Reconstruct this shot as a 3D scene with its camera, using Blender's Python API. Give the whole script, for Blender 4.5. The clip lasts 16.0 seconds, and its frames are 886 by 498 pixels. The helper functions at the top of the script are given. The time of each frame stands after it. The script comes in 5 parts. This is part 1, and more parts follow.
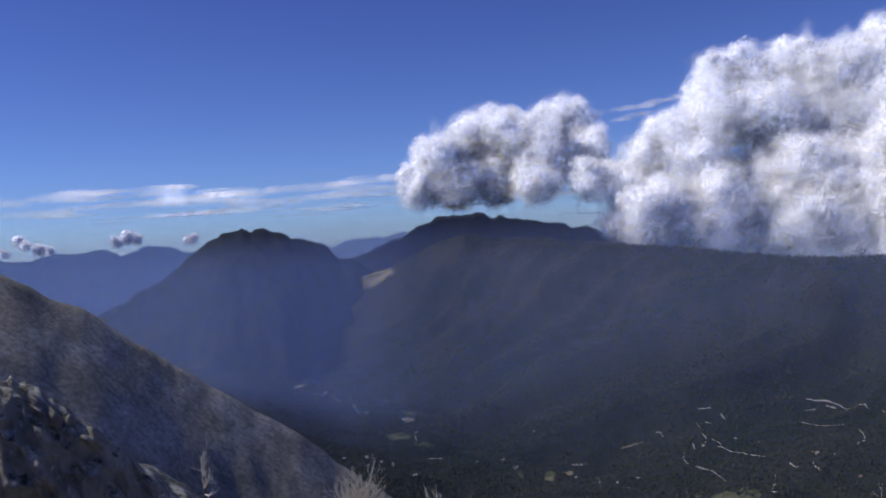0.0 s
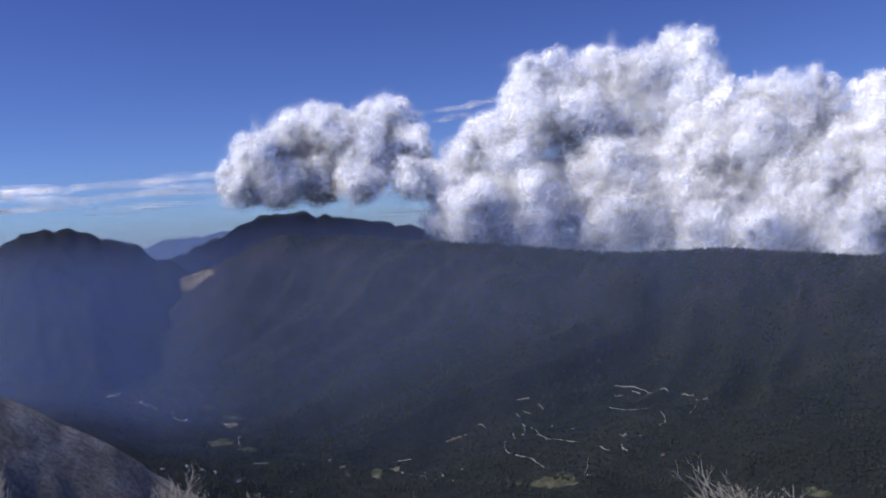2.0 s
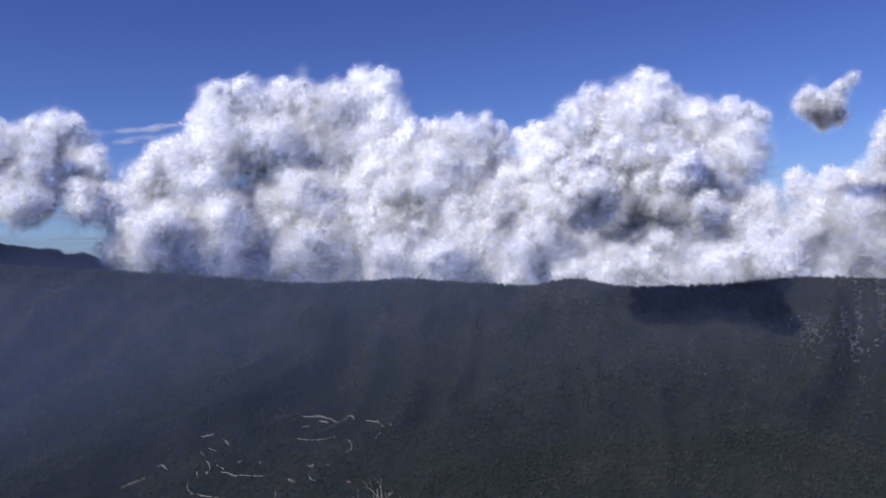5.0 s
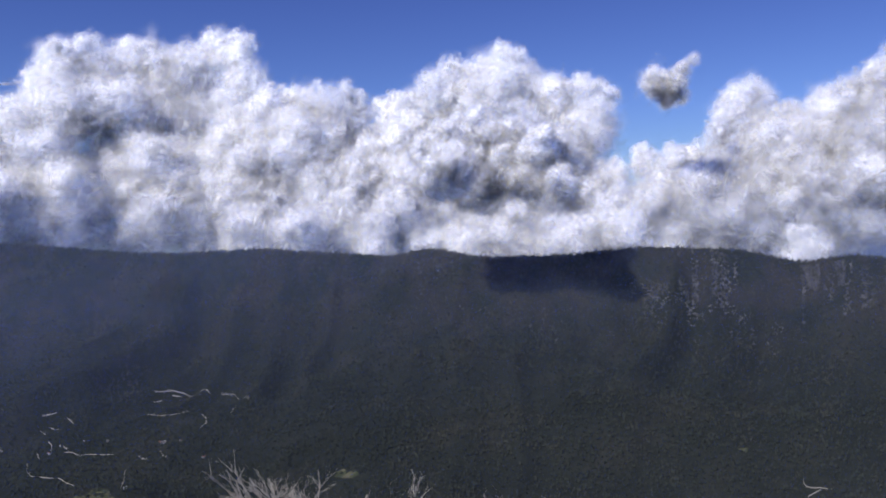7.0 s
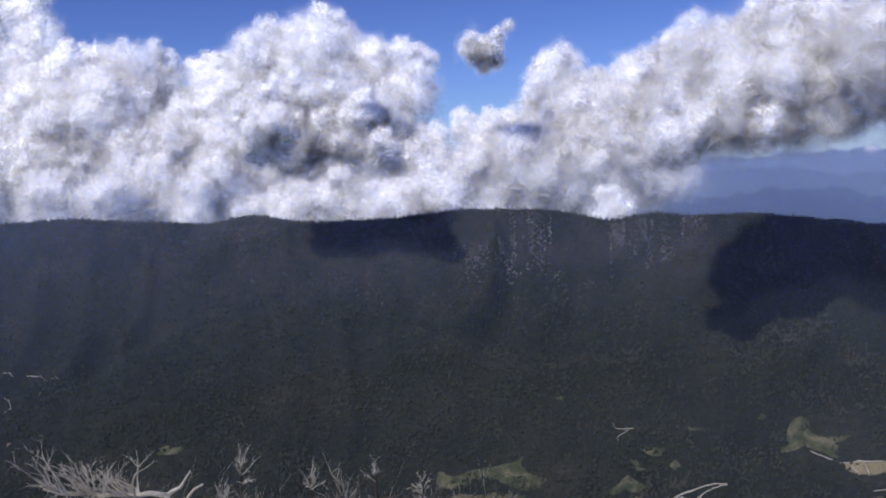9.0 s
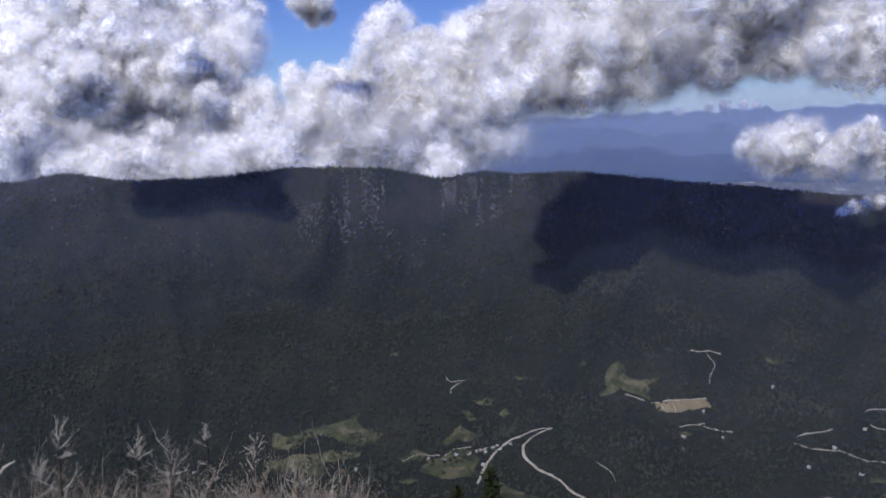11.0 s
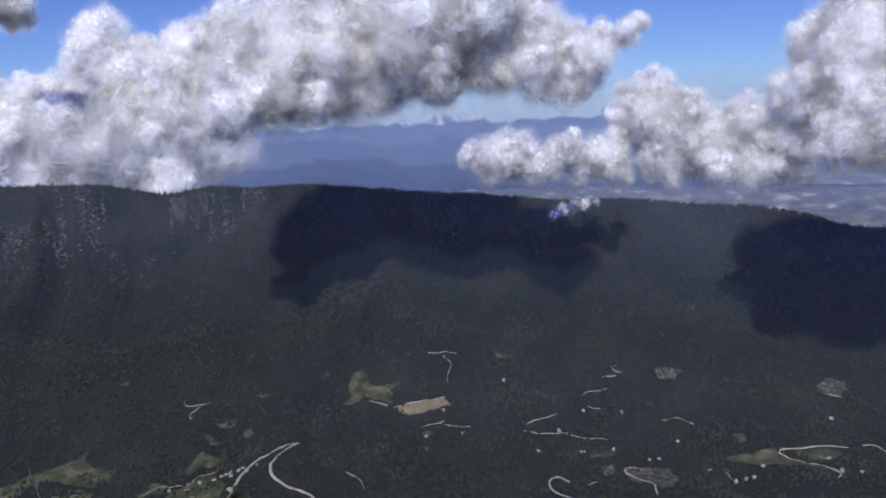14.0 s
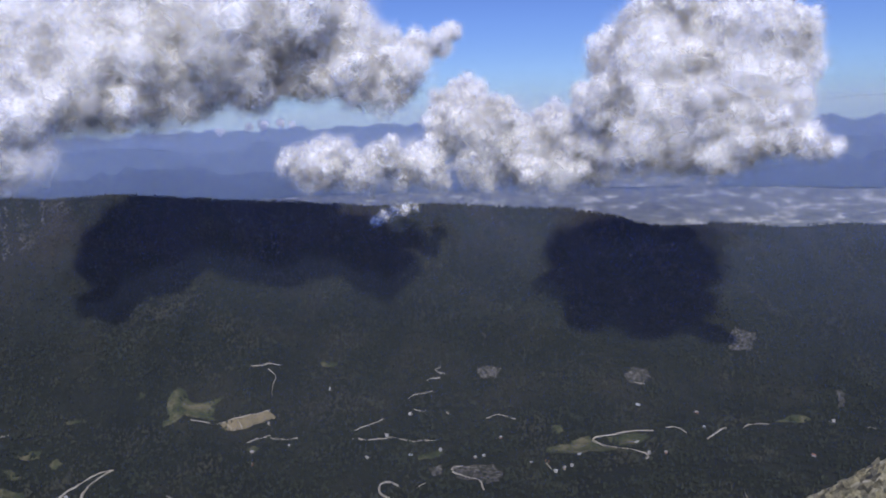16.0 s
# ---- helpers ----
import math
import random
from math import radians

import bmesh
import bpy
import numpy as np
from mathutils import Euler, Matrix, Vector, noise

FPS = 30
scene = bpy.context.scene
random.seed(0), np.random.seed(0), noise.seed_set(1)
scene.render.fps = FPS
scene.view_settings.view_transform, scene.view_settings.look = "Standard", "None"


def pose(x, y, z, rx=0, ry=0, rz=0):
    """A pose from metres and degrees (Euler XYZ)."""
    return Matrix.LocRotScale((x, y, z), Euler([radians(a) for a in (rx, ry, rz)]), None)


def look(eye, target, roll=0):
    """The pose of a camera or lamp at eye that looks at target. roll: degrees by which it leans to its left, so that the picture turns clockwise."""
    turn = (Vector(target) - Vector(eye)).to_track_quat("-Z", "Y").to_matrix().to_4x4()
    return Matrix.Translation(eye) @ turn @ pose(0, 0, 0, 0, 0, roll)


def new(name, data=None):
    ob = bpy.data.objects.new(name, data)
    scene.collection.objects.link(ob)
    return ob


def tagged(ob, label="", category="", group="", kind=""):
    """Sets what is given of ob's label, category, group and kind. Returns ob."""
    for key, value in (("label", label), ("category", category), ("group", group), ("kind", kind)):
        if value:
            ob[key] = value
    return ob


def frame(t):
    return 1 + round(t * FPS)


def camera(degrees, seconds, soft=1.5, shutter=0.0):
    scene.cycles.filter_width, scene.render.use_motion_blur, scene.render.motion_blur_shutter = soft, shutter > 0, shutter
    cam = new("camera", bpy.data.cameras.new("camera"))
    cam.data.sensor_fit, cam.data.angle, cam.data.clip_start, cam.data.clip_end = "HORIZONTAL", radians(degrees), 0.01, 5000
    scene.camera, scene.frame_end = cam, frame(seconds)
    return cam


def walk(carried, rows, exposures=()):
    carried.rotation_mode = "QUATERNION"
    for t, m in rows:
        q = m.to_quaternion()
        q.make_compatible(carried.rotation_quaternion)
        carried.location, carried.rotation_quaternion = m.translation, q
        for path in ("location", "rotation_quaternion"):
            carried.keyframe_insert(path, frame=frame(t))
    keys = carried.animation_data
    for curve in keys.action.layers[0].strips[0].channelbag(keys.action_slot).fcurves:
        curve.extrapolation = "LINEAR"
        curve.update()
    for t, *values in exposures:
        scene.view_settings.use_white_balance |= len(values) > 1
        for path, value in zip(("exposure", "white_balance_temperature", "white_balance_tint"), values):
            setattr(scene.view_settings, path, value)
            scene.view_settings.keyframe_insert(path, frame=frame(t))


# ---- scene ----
# A mountain panorama from a summit: a carried camera turns on the spot from a side valley to the plain.
# Bearings are degrees clockwise from +y, elevations degrees above the eye's level.
EYE_Z = 1.6
ARM = 0.3        # the camera is held at arm's length and swings with the body
ROWS = [         # seconds, yaw, pitch, roll
    (0.0, 0.00, -0.70, -3.50),
    (0.5, -2.94, -1.00, -3.70),
    (1.0, -5.62, -1.29, -3.73),
    (1.5, -8.63, -1.56, -3.78),
    (2.0, -11.89, -1.55, -3.83),
    (2.5, -15.34, -1.38, -3.56),
    (3.0, -19.44, -1.59, -3.60),
    (3.5, -23.27, -1.54, -3.43),
    (4.0, -26.73, -0.89, -3.18),
    (6.5, -40.33, -2.55, -2.64),
    (7.0, -42.42, -3.20, -2.44),
    (7.5, -45.29, -3.87, -2.20),
    (8.0, -48.85, -4.68, -2.70),
    (8.5, -51.70, -5.47, -3.00),
    (9.0, -54.27, -6.19, -2.95),
    (9.5, -57.27, -7.09, -2.83),
    (12.0, -71.20, -9.92, -1.98),
    (12.5, -74.18, -9.68, -2.23),
    (13.0, -76.74, -9.63, -2.40),
    (13.5, -79.91, -9.55, -2.32),
    (14.0, -83.60, -9.33, -2.08),
    (14.5, -86.93, -9.18, -1.97),
    (15.0, -90.19, -9.31, -1.77),
    (15.5, -93.33, -9.45, -1.72),
    (16.0, -95.86, -9.28, -1.90),
]


def held(yaw, pitch, roll):
    eye = pose(-ARM * math.sin(radians(yaw)), ARM * math.cos(radians(yaw)), EYE_Z, 0, 0, yaw)
    return eye @ pose(0, 0, 0, 90 + pitch) @ pose(0, 0, 0, 0, 0, roll)


cam = camera(55.64, 16.0, soft=2.1)
walk(cam, [(t, held(yaw, pitch, roll)) for t, yaw, pitch, roll in ROWS], [(0, 0.0), (9, 0.0), (12.5, -0.08), (16, 0.02)])

# ---- sky and sun ----
SUN_AZ, SUN_EL = -90.0, 49.0
world = bpy.data.worlds.new("sky")
scene.world = world
world.use_nodes = True
wn = world.node_tree
sky = wn.nodes.new("ShaderNodeTexSky")
sky.sky_type = "NISHITA"
sky.sun_disc = False
sky.sun_elevation, sky.sun_rotation = radians(SUN_EL), radians(SUN_AZ)
sky.altitude, sky.air_density, sky.dust_density, sky.ozone_density = 3000, 1.0, 0.3, 3.0
tint = wn.nodes.new("ShaderNodeMix")
tint.data_type, tint.blend_type = "RGBA", "MULTIPLY"
tint.inputs[0].default_value = 1.0
way, part_z, band = wn.nodes.new("ShaderNodeTexCoord"), wn.nodes.new("ShaderNodeSeparateXYZ"), wn.nodes.new("ShaderNodeValToRGB")
wn.links.new(way.outputs["Generated"], part_z.inputs[0])
wn.links.new(part_z.outputs[2], band.inputs[0])
band.color_ramp.elements[0].position, band.color_ramp.elements[0].color = 0.02, (0.58, 0.7, 1.02, 1)
band.color_ramp.elements[1].position, band.color_ramp.elements[1].color = 0.3, (0.5, 0.55, 1.1, 1)
mid = band.color_ramp.elements.new(0.1)
mid.color = (0.6, 0.7, 1.14, 1)
wn.links.new(sky.outputs[0], tint.inputs[6])
wn.links.new(band.outputs[0], tint.inputs[7])
wn.links.new(tint.outputs[2], wn.nodes["Background"].inputs[0])
wn.nodes["Background"].inputs[1].default_value = 0.09
lamp = bpy.data.lights.new("sun", "SUN")
lamp.energy, lamp.angle, lamp.color = 2.45, radians(0.5), (1.0, 0.95, 0.87)
sun = new("sun", lamp)
sun_dir = Vector((math.sin(radians(SUN_AZ)) * math.cos(radians(SUN_EL)), math.cos(radians(SUN_AZ)) * math.cos(radians(SUN_EL)), math.sin(radians(SUN_EL))))
sun.matrix_world = look(sun_dir * 900, (0, 0, 0))
scene.view_settings.exposure = 0.0
scene.cycles.transparent_max_bounces = 64
scene.cycles.max_bounces, scene.cycles.diffuse_bounces, scene.cycles.transmission_bounces = 14, 10, 10


# ---- materials ----
def material(name, rough=0.9):
    m = bpy.data.materials.new(name)
    m.use_nodes = True
    bsdf = m.node_tree.nodes["Principled BSDF"]
    bsdf.inputs["Roughness"].default_value = rough
    bsdf.inputs["Specular IOR Level"].default_value = 0.15
    return m, m.node_tree, bsdf


def noise_node(nt, scale, detail=6.0, rough=0.6, stretch=(1, 1, 1)):
    pos = nt.nodes.new("ShaderNodeNewGeometry")
    mp = nt.nodes.new("ShaderNodeMapping")
    mp.inputs["Scale"].default_value = stretch
    nt.links.new(pos.outputs["Position"], mp.inputs["Vector"])
    n = nt.nodes.new("ShaderNodeTexNoise")
    n.inputs["Scale"].default_value, n.inputs["Detail"].default_value, n.inputs["Roughness"].default_value = scale, detail, rough
    nt.links.new(mp.outputs[0], n.inputs["Vector"])
    return n.outputs["Fac"]


def ramp(nt, fac, stops):
    r = nt.nodes.new("ShaderNodeValToRGB")
    while len(r.color_ramp.elements) < len(stops):
        r.color_ramp.elements.new(0.5)
    for e, (p, c) in zip(r.color_ramp.elements, stops):
        e.position, e.color = p, (*c, 1)
    nt.links.new(fac, r.inputs[0])
    return r.outputs[0]


def mix(nt, fac, a, b):
    m = nt.nodes.new("ShaderNodeMix")
    m.data_type = "RGBA"
    for sock, v in ((m.inputs[0], fac), (m.inputs[6], a), (m.inputs[7], b)):
        if isinstance(v, (int, float)):
            sock.default_value = v
        elif isinstance(v, tuple):
            sock.default_value = (*v, 1)
        else:
            nt.links.new(v, sock)
    return m.outputs[2]


def bumped(nt, bsdf, height, strength, distance):
    b = nt.nodes.new("ShaderNodeBump")
    b.inputs["Strength"].default_value, b.inputs["Distance"].default_value = strength, distance
    nt.links.new(height, b.inputs["Height"])
    nt.links.new(b.outputs[0], bsdf.inputs["Normal"])


def two_scale(name, stops, big, small, dark=(0.5, 0.5, 0.5), rough=0.9, bump=0.0, dist=1.0):
    """Colour by a broad noise, broken up by a fine one."""
    m, nt, bsdf = material(name, rough)
    col = ramp(nt, noise_node(nt, big), stops)
    fine = noise_node(nt, small, 8.0, 0.7)
    tone = ramp(nt, fine, [(0.35, dark), (0.65, (1, 1, 1))])
    mul = nt.nodes.new("ShaderNodeMix")
    mul.data_type, mul.blend_type = "RGBA", "MULTIPLY"
    mul.inputs[0].default_value = 1.0
    nt.links.new(col, mul.inputs[6]), nt.links.new(tone, mul.inputs[7])
    nt.links.new(mul.outputs[2], bsdf.inputs["Base Color"])
    if bump:
        bumped(nt, bsdf, fine, bump, dist)
    return m


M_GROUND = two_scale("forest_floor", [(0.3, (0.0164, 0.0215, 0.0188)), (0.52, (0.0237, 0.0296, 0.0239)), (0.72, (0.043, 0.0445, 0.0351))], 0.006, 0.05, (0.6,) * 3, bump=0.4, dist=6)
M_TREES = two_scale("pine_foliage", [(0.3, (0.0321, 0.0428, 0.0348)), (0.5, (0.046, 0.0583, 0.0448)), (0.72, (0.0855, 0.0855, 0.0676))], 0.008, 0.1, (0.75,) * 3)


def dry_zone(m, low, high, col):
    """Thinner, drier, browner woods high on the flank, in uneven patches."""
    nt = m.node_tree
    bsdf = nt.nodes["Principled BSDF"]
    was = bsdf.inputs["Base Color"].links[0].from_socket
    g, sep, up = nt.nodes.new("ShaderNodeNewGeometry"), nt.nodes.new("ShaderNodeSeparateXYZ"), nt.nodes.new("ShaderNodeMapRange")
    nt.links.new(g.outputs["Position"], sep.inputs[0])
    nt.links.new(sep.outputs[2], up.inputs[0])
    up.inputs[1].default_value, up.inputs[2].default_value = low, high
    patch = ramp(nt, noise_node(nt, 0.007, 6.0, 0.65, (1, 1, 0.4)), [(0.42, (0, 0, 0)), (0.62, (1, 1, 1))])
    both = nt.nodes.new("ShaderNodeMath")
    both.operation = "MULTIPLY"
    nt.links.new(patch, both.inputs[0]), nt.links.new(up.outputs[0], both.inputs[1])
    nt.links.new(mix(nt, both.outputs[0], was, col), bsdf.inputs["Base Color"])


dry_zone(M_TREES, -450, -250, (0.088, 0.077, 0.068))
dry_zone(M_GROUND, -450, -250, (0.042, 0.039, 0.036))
M_SPUR = two_scale("burnt_scrub", [(0.34, (0.2126, 0.2098, 0.1729)), (0.5, (0.3402, 0.319, 0.2693)), (0.66, (0.5103, 0.489, 0.4466))], 0.012, 0.14, (0.4,) * 3, bump=0.4, dist=2.5)
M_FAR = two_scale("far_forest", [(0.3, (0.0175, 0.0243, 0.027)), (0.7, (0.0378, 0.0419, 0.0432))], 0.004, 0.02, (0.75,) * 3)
# Haze of the farthest ranges is painted: bluish base and a faint blue glow.
M_FARTHER = two_scale("farthest_hills_haze_glow", [(0.3, (0.05, 0.065, 0.1)), (0.7, (0.06, 0.075, 0.11))], 0.003, 0.02, (0.9,) * 3)
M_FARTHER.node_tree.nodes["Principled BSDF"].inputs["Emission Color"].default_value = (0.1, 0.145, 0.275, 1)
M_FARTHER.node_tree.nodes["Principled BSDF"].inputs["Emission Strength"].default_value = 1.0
M_FARTHER2 = two_scale("plain_hills_haze_glow", [(0.3, (0.045, 0.058, 0.085)), (0.7, (0.055, 0.07, 0.095))], 0.003, 0.02, (0.85,) * 3)
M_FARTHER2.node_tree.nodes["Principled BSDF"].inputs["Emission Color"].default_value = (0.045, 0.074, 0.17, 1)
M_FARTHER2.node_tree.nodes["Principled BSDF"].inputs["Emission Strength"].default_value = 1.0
M_NEARHILL = two_scale("dark_plain_hills_haze_glow", [(0.3, (0.03, 0.042, 0.06)), (0.7, (0.04, 0.054, 0.075))], 0.003, 0.02, (0.85,) * 3)
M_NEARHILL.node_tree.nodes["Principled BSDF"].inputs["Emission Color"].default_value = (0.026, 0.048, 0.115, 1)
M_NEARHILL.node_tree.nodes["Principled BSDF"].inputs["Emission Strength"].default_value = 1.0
M_MIDHILL = two_scale("hills_painted_haze_glow", [(0.3, (0.045, 0.058, 0.085)), (0.7, (0.055, 0.07, 0.095))], 0.003, 0.02, (0.85,) * 3)
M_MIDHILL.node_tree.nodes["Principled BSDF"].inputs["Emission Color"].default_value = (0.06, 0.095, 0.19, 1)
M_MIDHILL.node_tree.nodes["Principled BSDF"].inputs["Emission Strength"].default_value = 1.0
# Distant haze painted into the plain's base colour; the palest patches are fields.
M_PLAIN = two_scale("plain_painted_haze", [(0.35, (0.182, 0.2015, 0.2275)), (0.55, (0.312, 0.325, 0.325)), (0.66, (0.715, 0.702, 0.65))], 0.009, 0.02, (0.8,) * 3)


def scattered(nt):
    """A normal bent towards the sun: vapour passes light on, so that its lit side is even."""
    g, a, n = nt.nodes.new("ShaderNodeNewGeometry"), nt.nodes.new("ShaderNodeVectorMath"), nt.nodes.new("ShaderNodeVectorMath")
    a.operation, n.operation = "ADD", "NORMALIZE"
    a.inputs[1].default_value = sun_dir * 0.9
    nt.links.new(g.outputs["Normal"], a.inputs[0]), nt.links.new(a.outputs[0], n.inputs[0])
    return n.outputs[0]


def vapour(name, cover, low, high, scale):
    """White vapour that scatters light through itself; cover, low, high: how thickly it veils what is behind, by a noise."""
    m = bpy.data.materials.new(name)
    m.use_nodes = True
    nt = m.node_tree
    for n in list(nt.nodes):
        nt.nodes.remove(n)
    out = nt.nodes.new("ShaderNodeOutputMaterial")
    if cover >= 1:
        body = nt.nodes.new("ShaderNodeBsdfPrincipled")
        body.inputs["Base Color"].default_value = (0.93, 0.93, 0.935, 1)
        body.inputs["Roughness"].default_value, body.inputs["Specular IOR Level"].default_value = 1.0, 0.0
        body.inputs["Subsurface Weight"].default_value = 1.0
        body.inputs["Subsurface Radius"].default_value = (1, 1, 1)
        body.inputs["Subsurface Scale"].default_value = 75.0
        soft, both = nt.nodes.new("ShaderNodeBsdfDiffuse"), nt.nodes.new("ShaderNodeMixShader")
        soft.inputs[0].default_value = (0.86, 0.86, 0.87, 1)
        nt.links.new(scattered(nt), soft.inputs["Normal"])
        both.inputs[0].default_value = 0.35
        nt.links.new(body.outputs[0], both.inputs[1]), nt.links.new(soft.outputs[0], both.inputs[2])
        nt.links.new(both.outputs[0], out.inputs[0])
        return m
    d, t, both = nt.nodes.new("ShaderNodeBsdfDiffuse"), nt.nodes.new("ShaderNodeBsdfTranslucent"), nt.nodes.new("ShaderNodeAddShader")
    d.inputs[0].default_value = t.inputs[0].default_value = (0.75, 0.75, 0.75, 1)
    nt.links.new(scattered(nt), d.inputs["Normal"])
    nt.links.new(d.outputs[0], both.inputs[0]), nt.links.new(t.outputs[0], both.inputs[1])
    clear, veil = nt.nodes.new("ShaderNodeBsdfTransparent"), nt.nodes.new("ShaderNodeMixShader")
    a = ramp(nt, noise_node(nt, scale, 6.0, 0.62), [(low, (0, 0, 0)), (high, (cover,) * 3)])
    nt.links.new(a, veil.inputs[0])
    nt.links.new(clear.outputs[0], veil.inputs[1]), nt.links.new(both.outputs[0], veil.inputs[2])
    nt.links.new(veil.outputs[0], out.inputs[0])
    return m


M_CLOUD = vapour("cloud_vapour", 1.0, 0, 0, 0)


def flake_vapour():
    """Thin vapour that scatters light to both sides; its thickness comes with the mesh, broken up a little by a noise."""
    m = bpy.data.materials.new("cloud_wisps")
    m.use_nodes = True
    nt = m.node_tree
    for n in list(nt.nodes):
        nt.nodes.remove(n)
    out, d, t = nt.nodes.new("ShaderNodeOutputMaterial"), nt.nodes.new("ShaderNodeBsdfDiffuse"), nt.nodes.new("ShaderNodeBsdfTranslucent")
    d.inputs[0].default_value = t.inputs[0].default_value = (0.625, 0.625, 0.628, 1)
    both, clear, veil = nt.nodes.new("ShaderNodeAddShader"), nt.nodes.new("ShaderNodeBsdfTransparent"), nt.nodes.new("ShaderNodeMixShader")
    nt.links.new(d.outputs[0], both.inputs[0]), nt.links.new(t.outputs[0], both.inputs[1])
    thick, middle, mul, tear = nt.nodes.new("ShaderNodeAttribute"), nt.nodes.new("ShaderNodeAttribute"), nt.nodes.new("ShaderNodeMath"), nt.nodes.new("ShaderNodeMath")
    thick.attribute_name, middle.attribute_name = "thickness", "middle"
    mul.operation = tear.operation = "MULTIPLY"
    round_off = nt.nodes.new("ShaderNodeMapRange")
    round_off.interpolation_type = "SMOOTHSTEP"
    nt.links.new(middle.outputs["Fac"], round_off.inputs[0])
    torn = ramp(nt, noise_node(nt, 0.012, 5.0, 0.6), [(0.28, (0.25,) * 3), (0.56, (1, 1, 1))])
    nt.links.new(thick.outputs["Fac"], tear.inputs[0]), nt.links.new(torn, tear.inputs[1])
    nt.links.new(tear.outputs[0], mul.inputs[0]), nt.links.new(round_off.outputs[0], mul.inputs[1])
    nt.links.new(mul.outputs[0], veil.inputs[0])
    nt.links.new(clear.outputs[0], veil.inputs[1]), nt.links.new(both.outputs[0], veil.inputs[2])
    nt.links.new(veil.outputs[0], out.inputs[0])
    return m


M_FLAKE = flake_vapour()
M_CIRRUS = vapour("thin_cirrus", 0.21, 0.3, 0.7, 0.004)
M_NEAR = two_scale("dry_grass_and_stones", [(0.3, (0.312, 0.288, 0.198)), (0.5, (0.552, 0.516, 0.372)), (0.7, (0.816, 0.78, 0.66))], 0.25, 2.5, (0.45,) * 3, bump=0.8, dist=0.3)


# ---- land form ----
def lattice(ix, iy, seed):
    h = (ix.astype(np.int64) * 374761393 + iy.astype(np.int64) * 668265263 + seed * 1442695041) & 0xFFFFFFFF
    h = ((h ^ (h >> 13)) * 1274126177) & 0xFFFFFFFF
    return ((h ^ (h >> 16)) & 0xFFFF) / 65535.0


def value_noise(x, y, seed=0):
    ix, iy = np.floor(x), np.floor(y)
    fx, fy = x - ix, y - iy
    fx, fy = fx * fx * fx * (fx * (fx * 6 - 15) + 10), fy * fy * fy * (fy * (fy * 6 - 15) + 10)
    a, b = lattice(ix, iy, seed), lattice(ix + 1, iy, seed)
    c, d = lattice(ix, iy + 1, seed), lattice(ix + 1, iy + 1, seed)
    return (a * (1 - fx) + b * fx) * (1 - fy) + (c * (1 - fx) + d * fx) * fy


def fbm(x, y, octaves=4, seed=0):
    total, amp, norm = 0.0, 1.0, 0.0
    for k in range(octaves):
        total = total + amp * (value_noise(x, y, seed + k) * 2 - 1)
        norm, amp, x, y = norm + amp, amp * 0.5, x * 2.03 + 7.1, y * 2.03 + 3.7
    return total / norm


def ridged(x, y, octaves=3, seed=0):
    total, amp, norm = 0.0, 1.0, 0.0
    for k in range(octaves):
        total = total + amp * (1 - 2 * np.abs(value_noise(x, y, seed + k) * 2 - 1))
        norm, amp, x, y = norm + amp, amp * 0.5, x * 2.1 + 5.3, y * 2.1 + 1.9
    return total / norm


GRID = np.arange(-180, 180.01, 0.2)


def around(bearings, values, blur):
    """A smooth curve over the bearings."""
    v = np.interp(GRID, bearings, values)
    n = max(1, int(blur * 3 / 0.2))
    k = np.exp(-0.5 * (np.arange(-n, n + 1) * 0.2 / blur) ** 2)
    return np.convolve(np.pad(v, n, mode="edge"), k / k.sum(), "valid")


V_AZ = [-180, -60, -14, -10, -4, 4, 18, 40, 63, 91, 106, 120, 140, 180]
VALLEY_R = around(V_AZ, [1500, 2600, 3900, 3250, 2850, 2200, 1800, 1500, 1400, 1400, 1580, 1780, 2000, 1500], 3.0)
VALLEY_Z = around(V_AZ, [-650, -500, -410, -510, -560, -640, -650, -655, -660, -656, -650, -645, -640, -650], 3.0)
C_AZ = [-180, -60, -30, -12, -3.3, -0.5, 1.5, 3, 5.7, 8.3, 11.3, 14.9, 19, 22.5, 26.3, 29.8, 33.2, 38.5, 41.8, 45, 51.5, 55.4, 61.7, 65.9, 68.5,
        70.6, 74.3, 78, 81.3, 86.6, 91.9, 95.8, 99.7, 104.3, 107.3, 109.9, 114.9, 118.6, 121.2, 124, 140, 180]
C_EL = [-3, -3, -4, -4, -1.6, -0.2, 0.3, -0.2, -0.3, -0.7, -1.0, -1.4, -2.0, -2.5, -2.7, -2.6, -3.0, -3.6, -3.2, -3.9, -3.9, -3.5, -3.8, -4.8, -4.2,
        -4.55, -4.5, -4.85, -5.3, -5.7, -6.2, -6.2, -6.5, -6.7, -7.2, -7.9, -7.7, -7.9, -7.6, -7.6, -8, -5]
CREST_R = around([-180, -40, -12, -3, 8, 20, 32, 50, 75, 95, 110, 124, 140, 180], [3000, 4300, 4500, 3700, 3300, 2950, 2700, 2520, 2430, 2420, 2500, 2650, 2900, 3000], 4.0)
CREST_EL = around(C_AZ, C_EL, 0.45)
NEAR_TAN = around([-180, -60, -30, -18, 0, 20, 30, 54, 64, 108, 119, 125, 140, 180], [0.1, 0.15, 0.42, 0.48, 0.55, 0.58, 0.5, 0.5, 0.6, 0.62, 0.455, 0.375, 0.25, 0.1], 1.2)
S_IN, S_OUT = [0, 0.15, 0.3, 0.5, 0.7, 0.8, 0.86, 0.93, 1.0], [0, 0.06, 0.16, 0.34, 0.54, 0.67, 0.84, 0.95, 1.0]


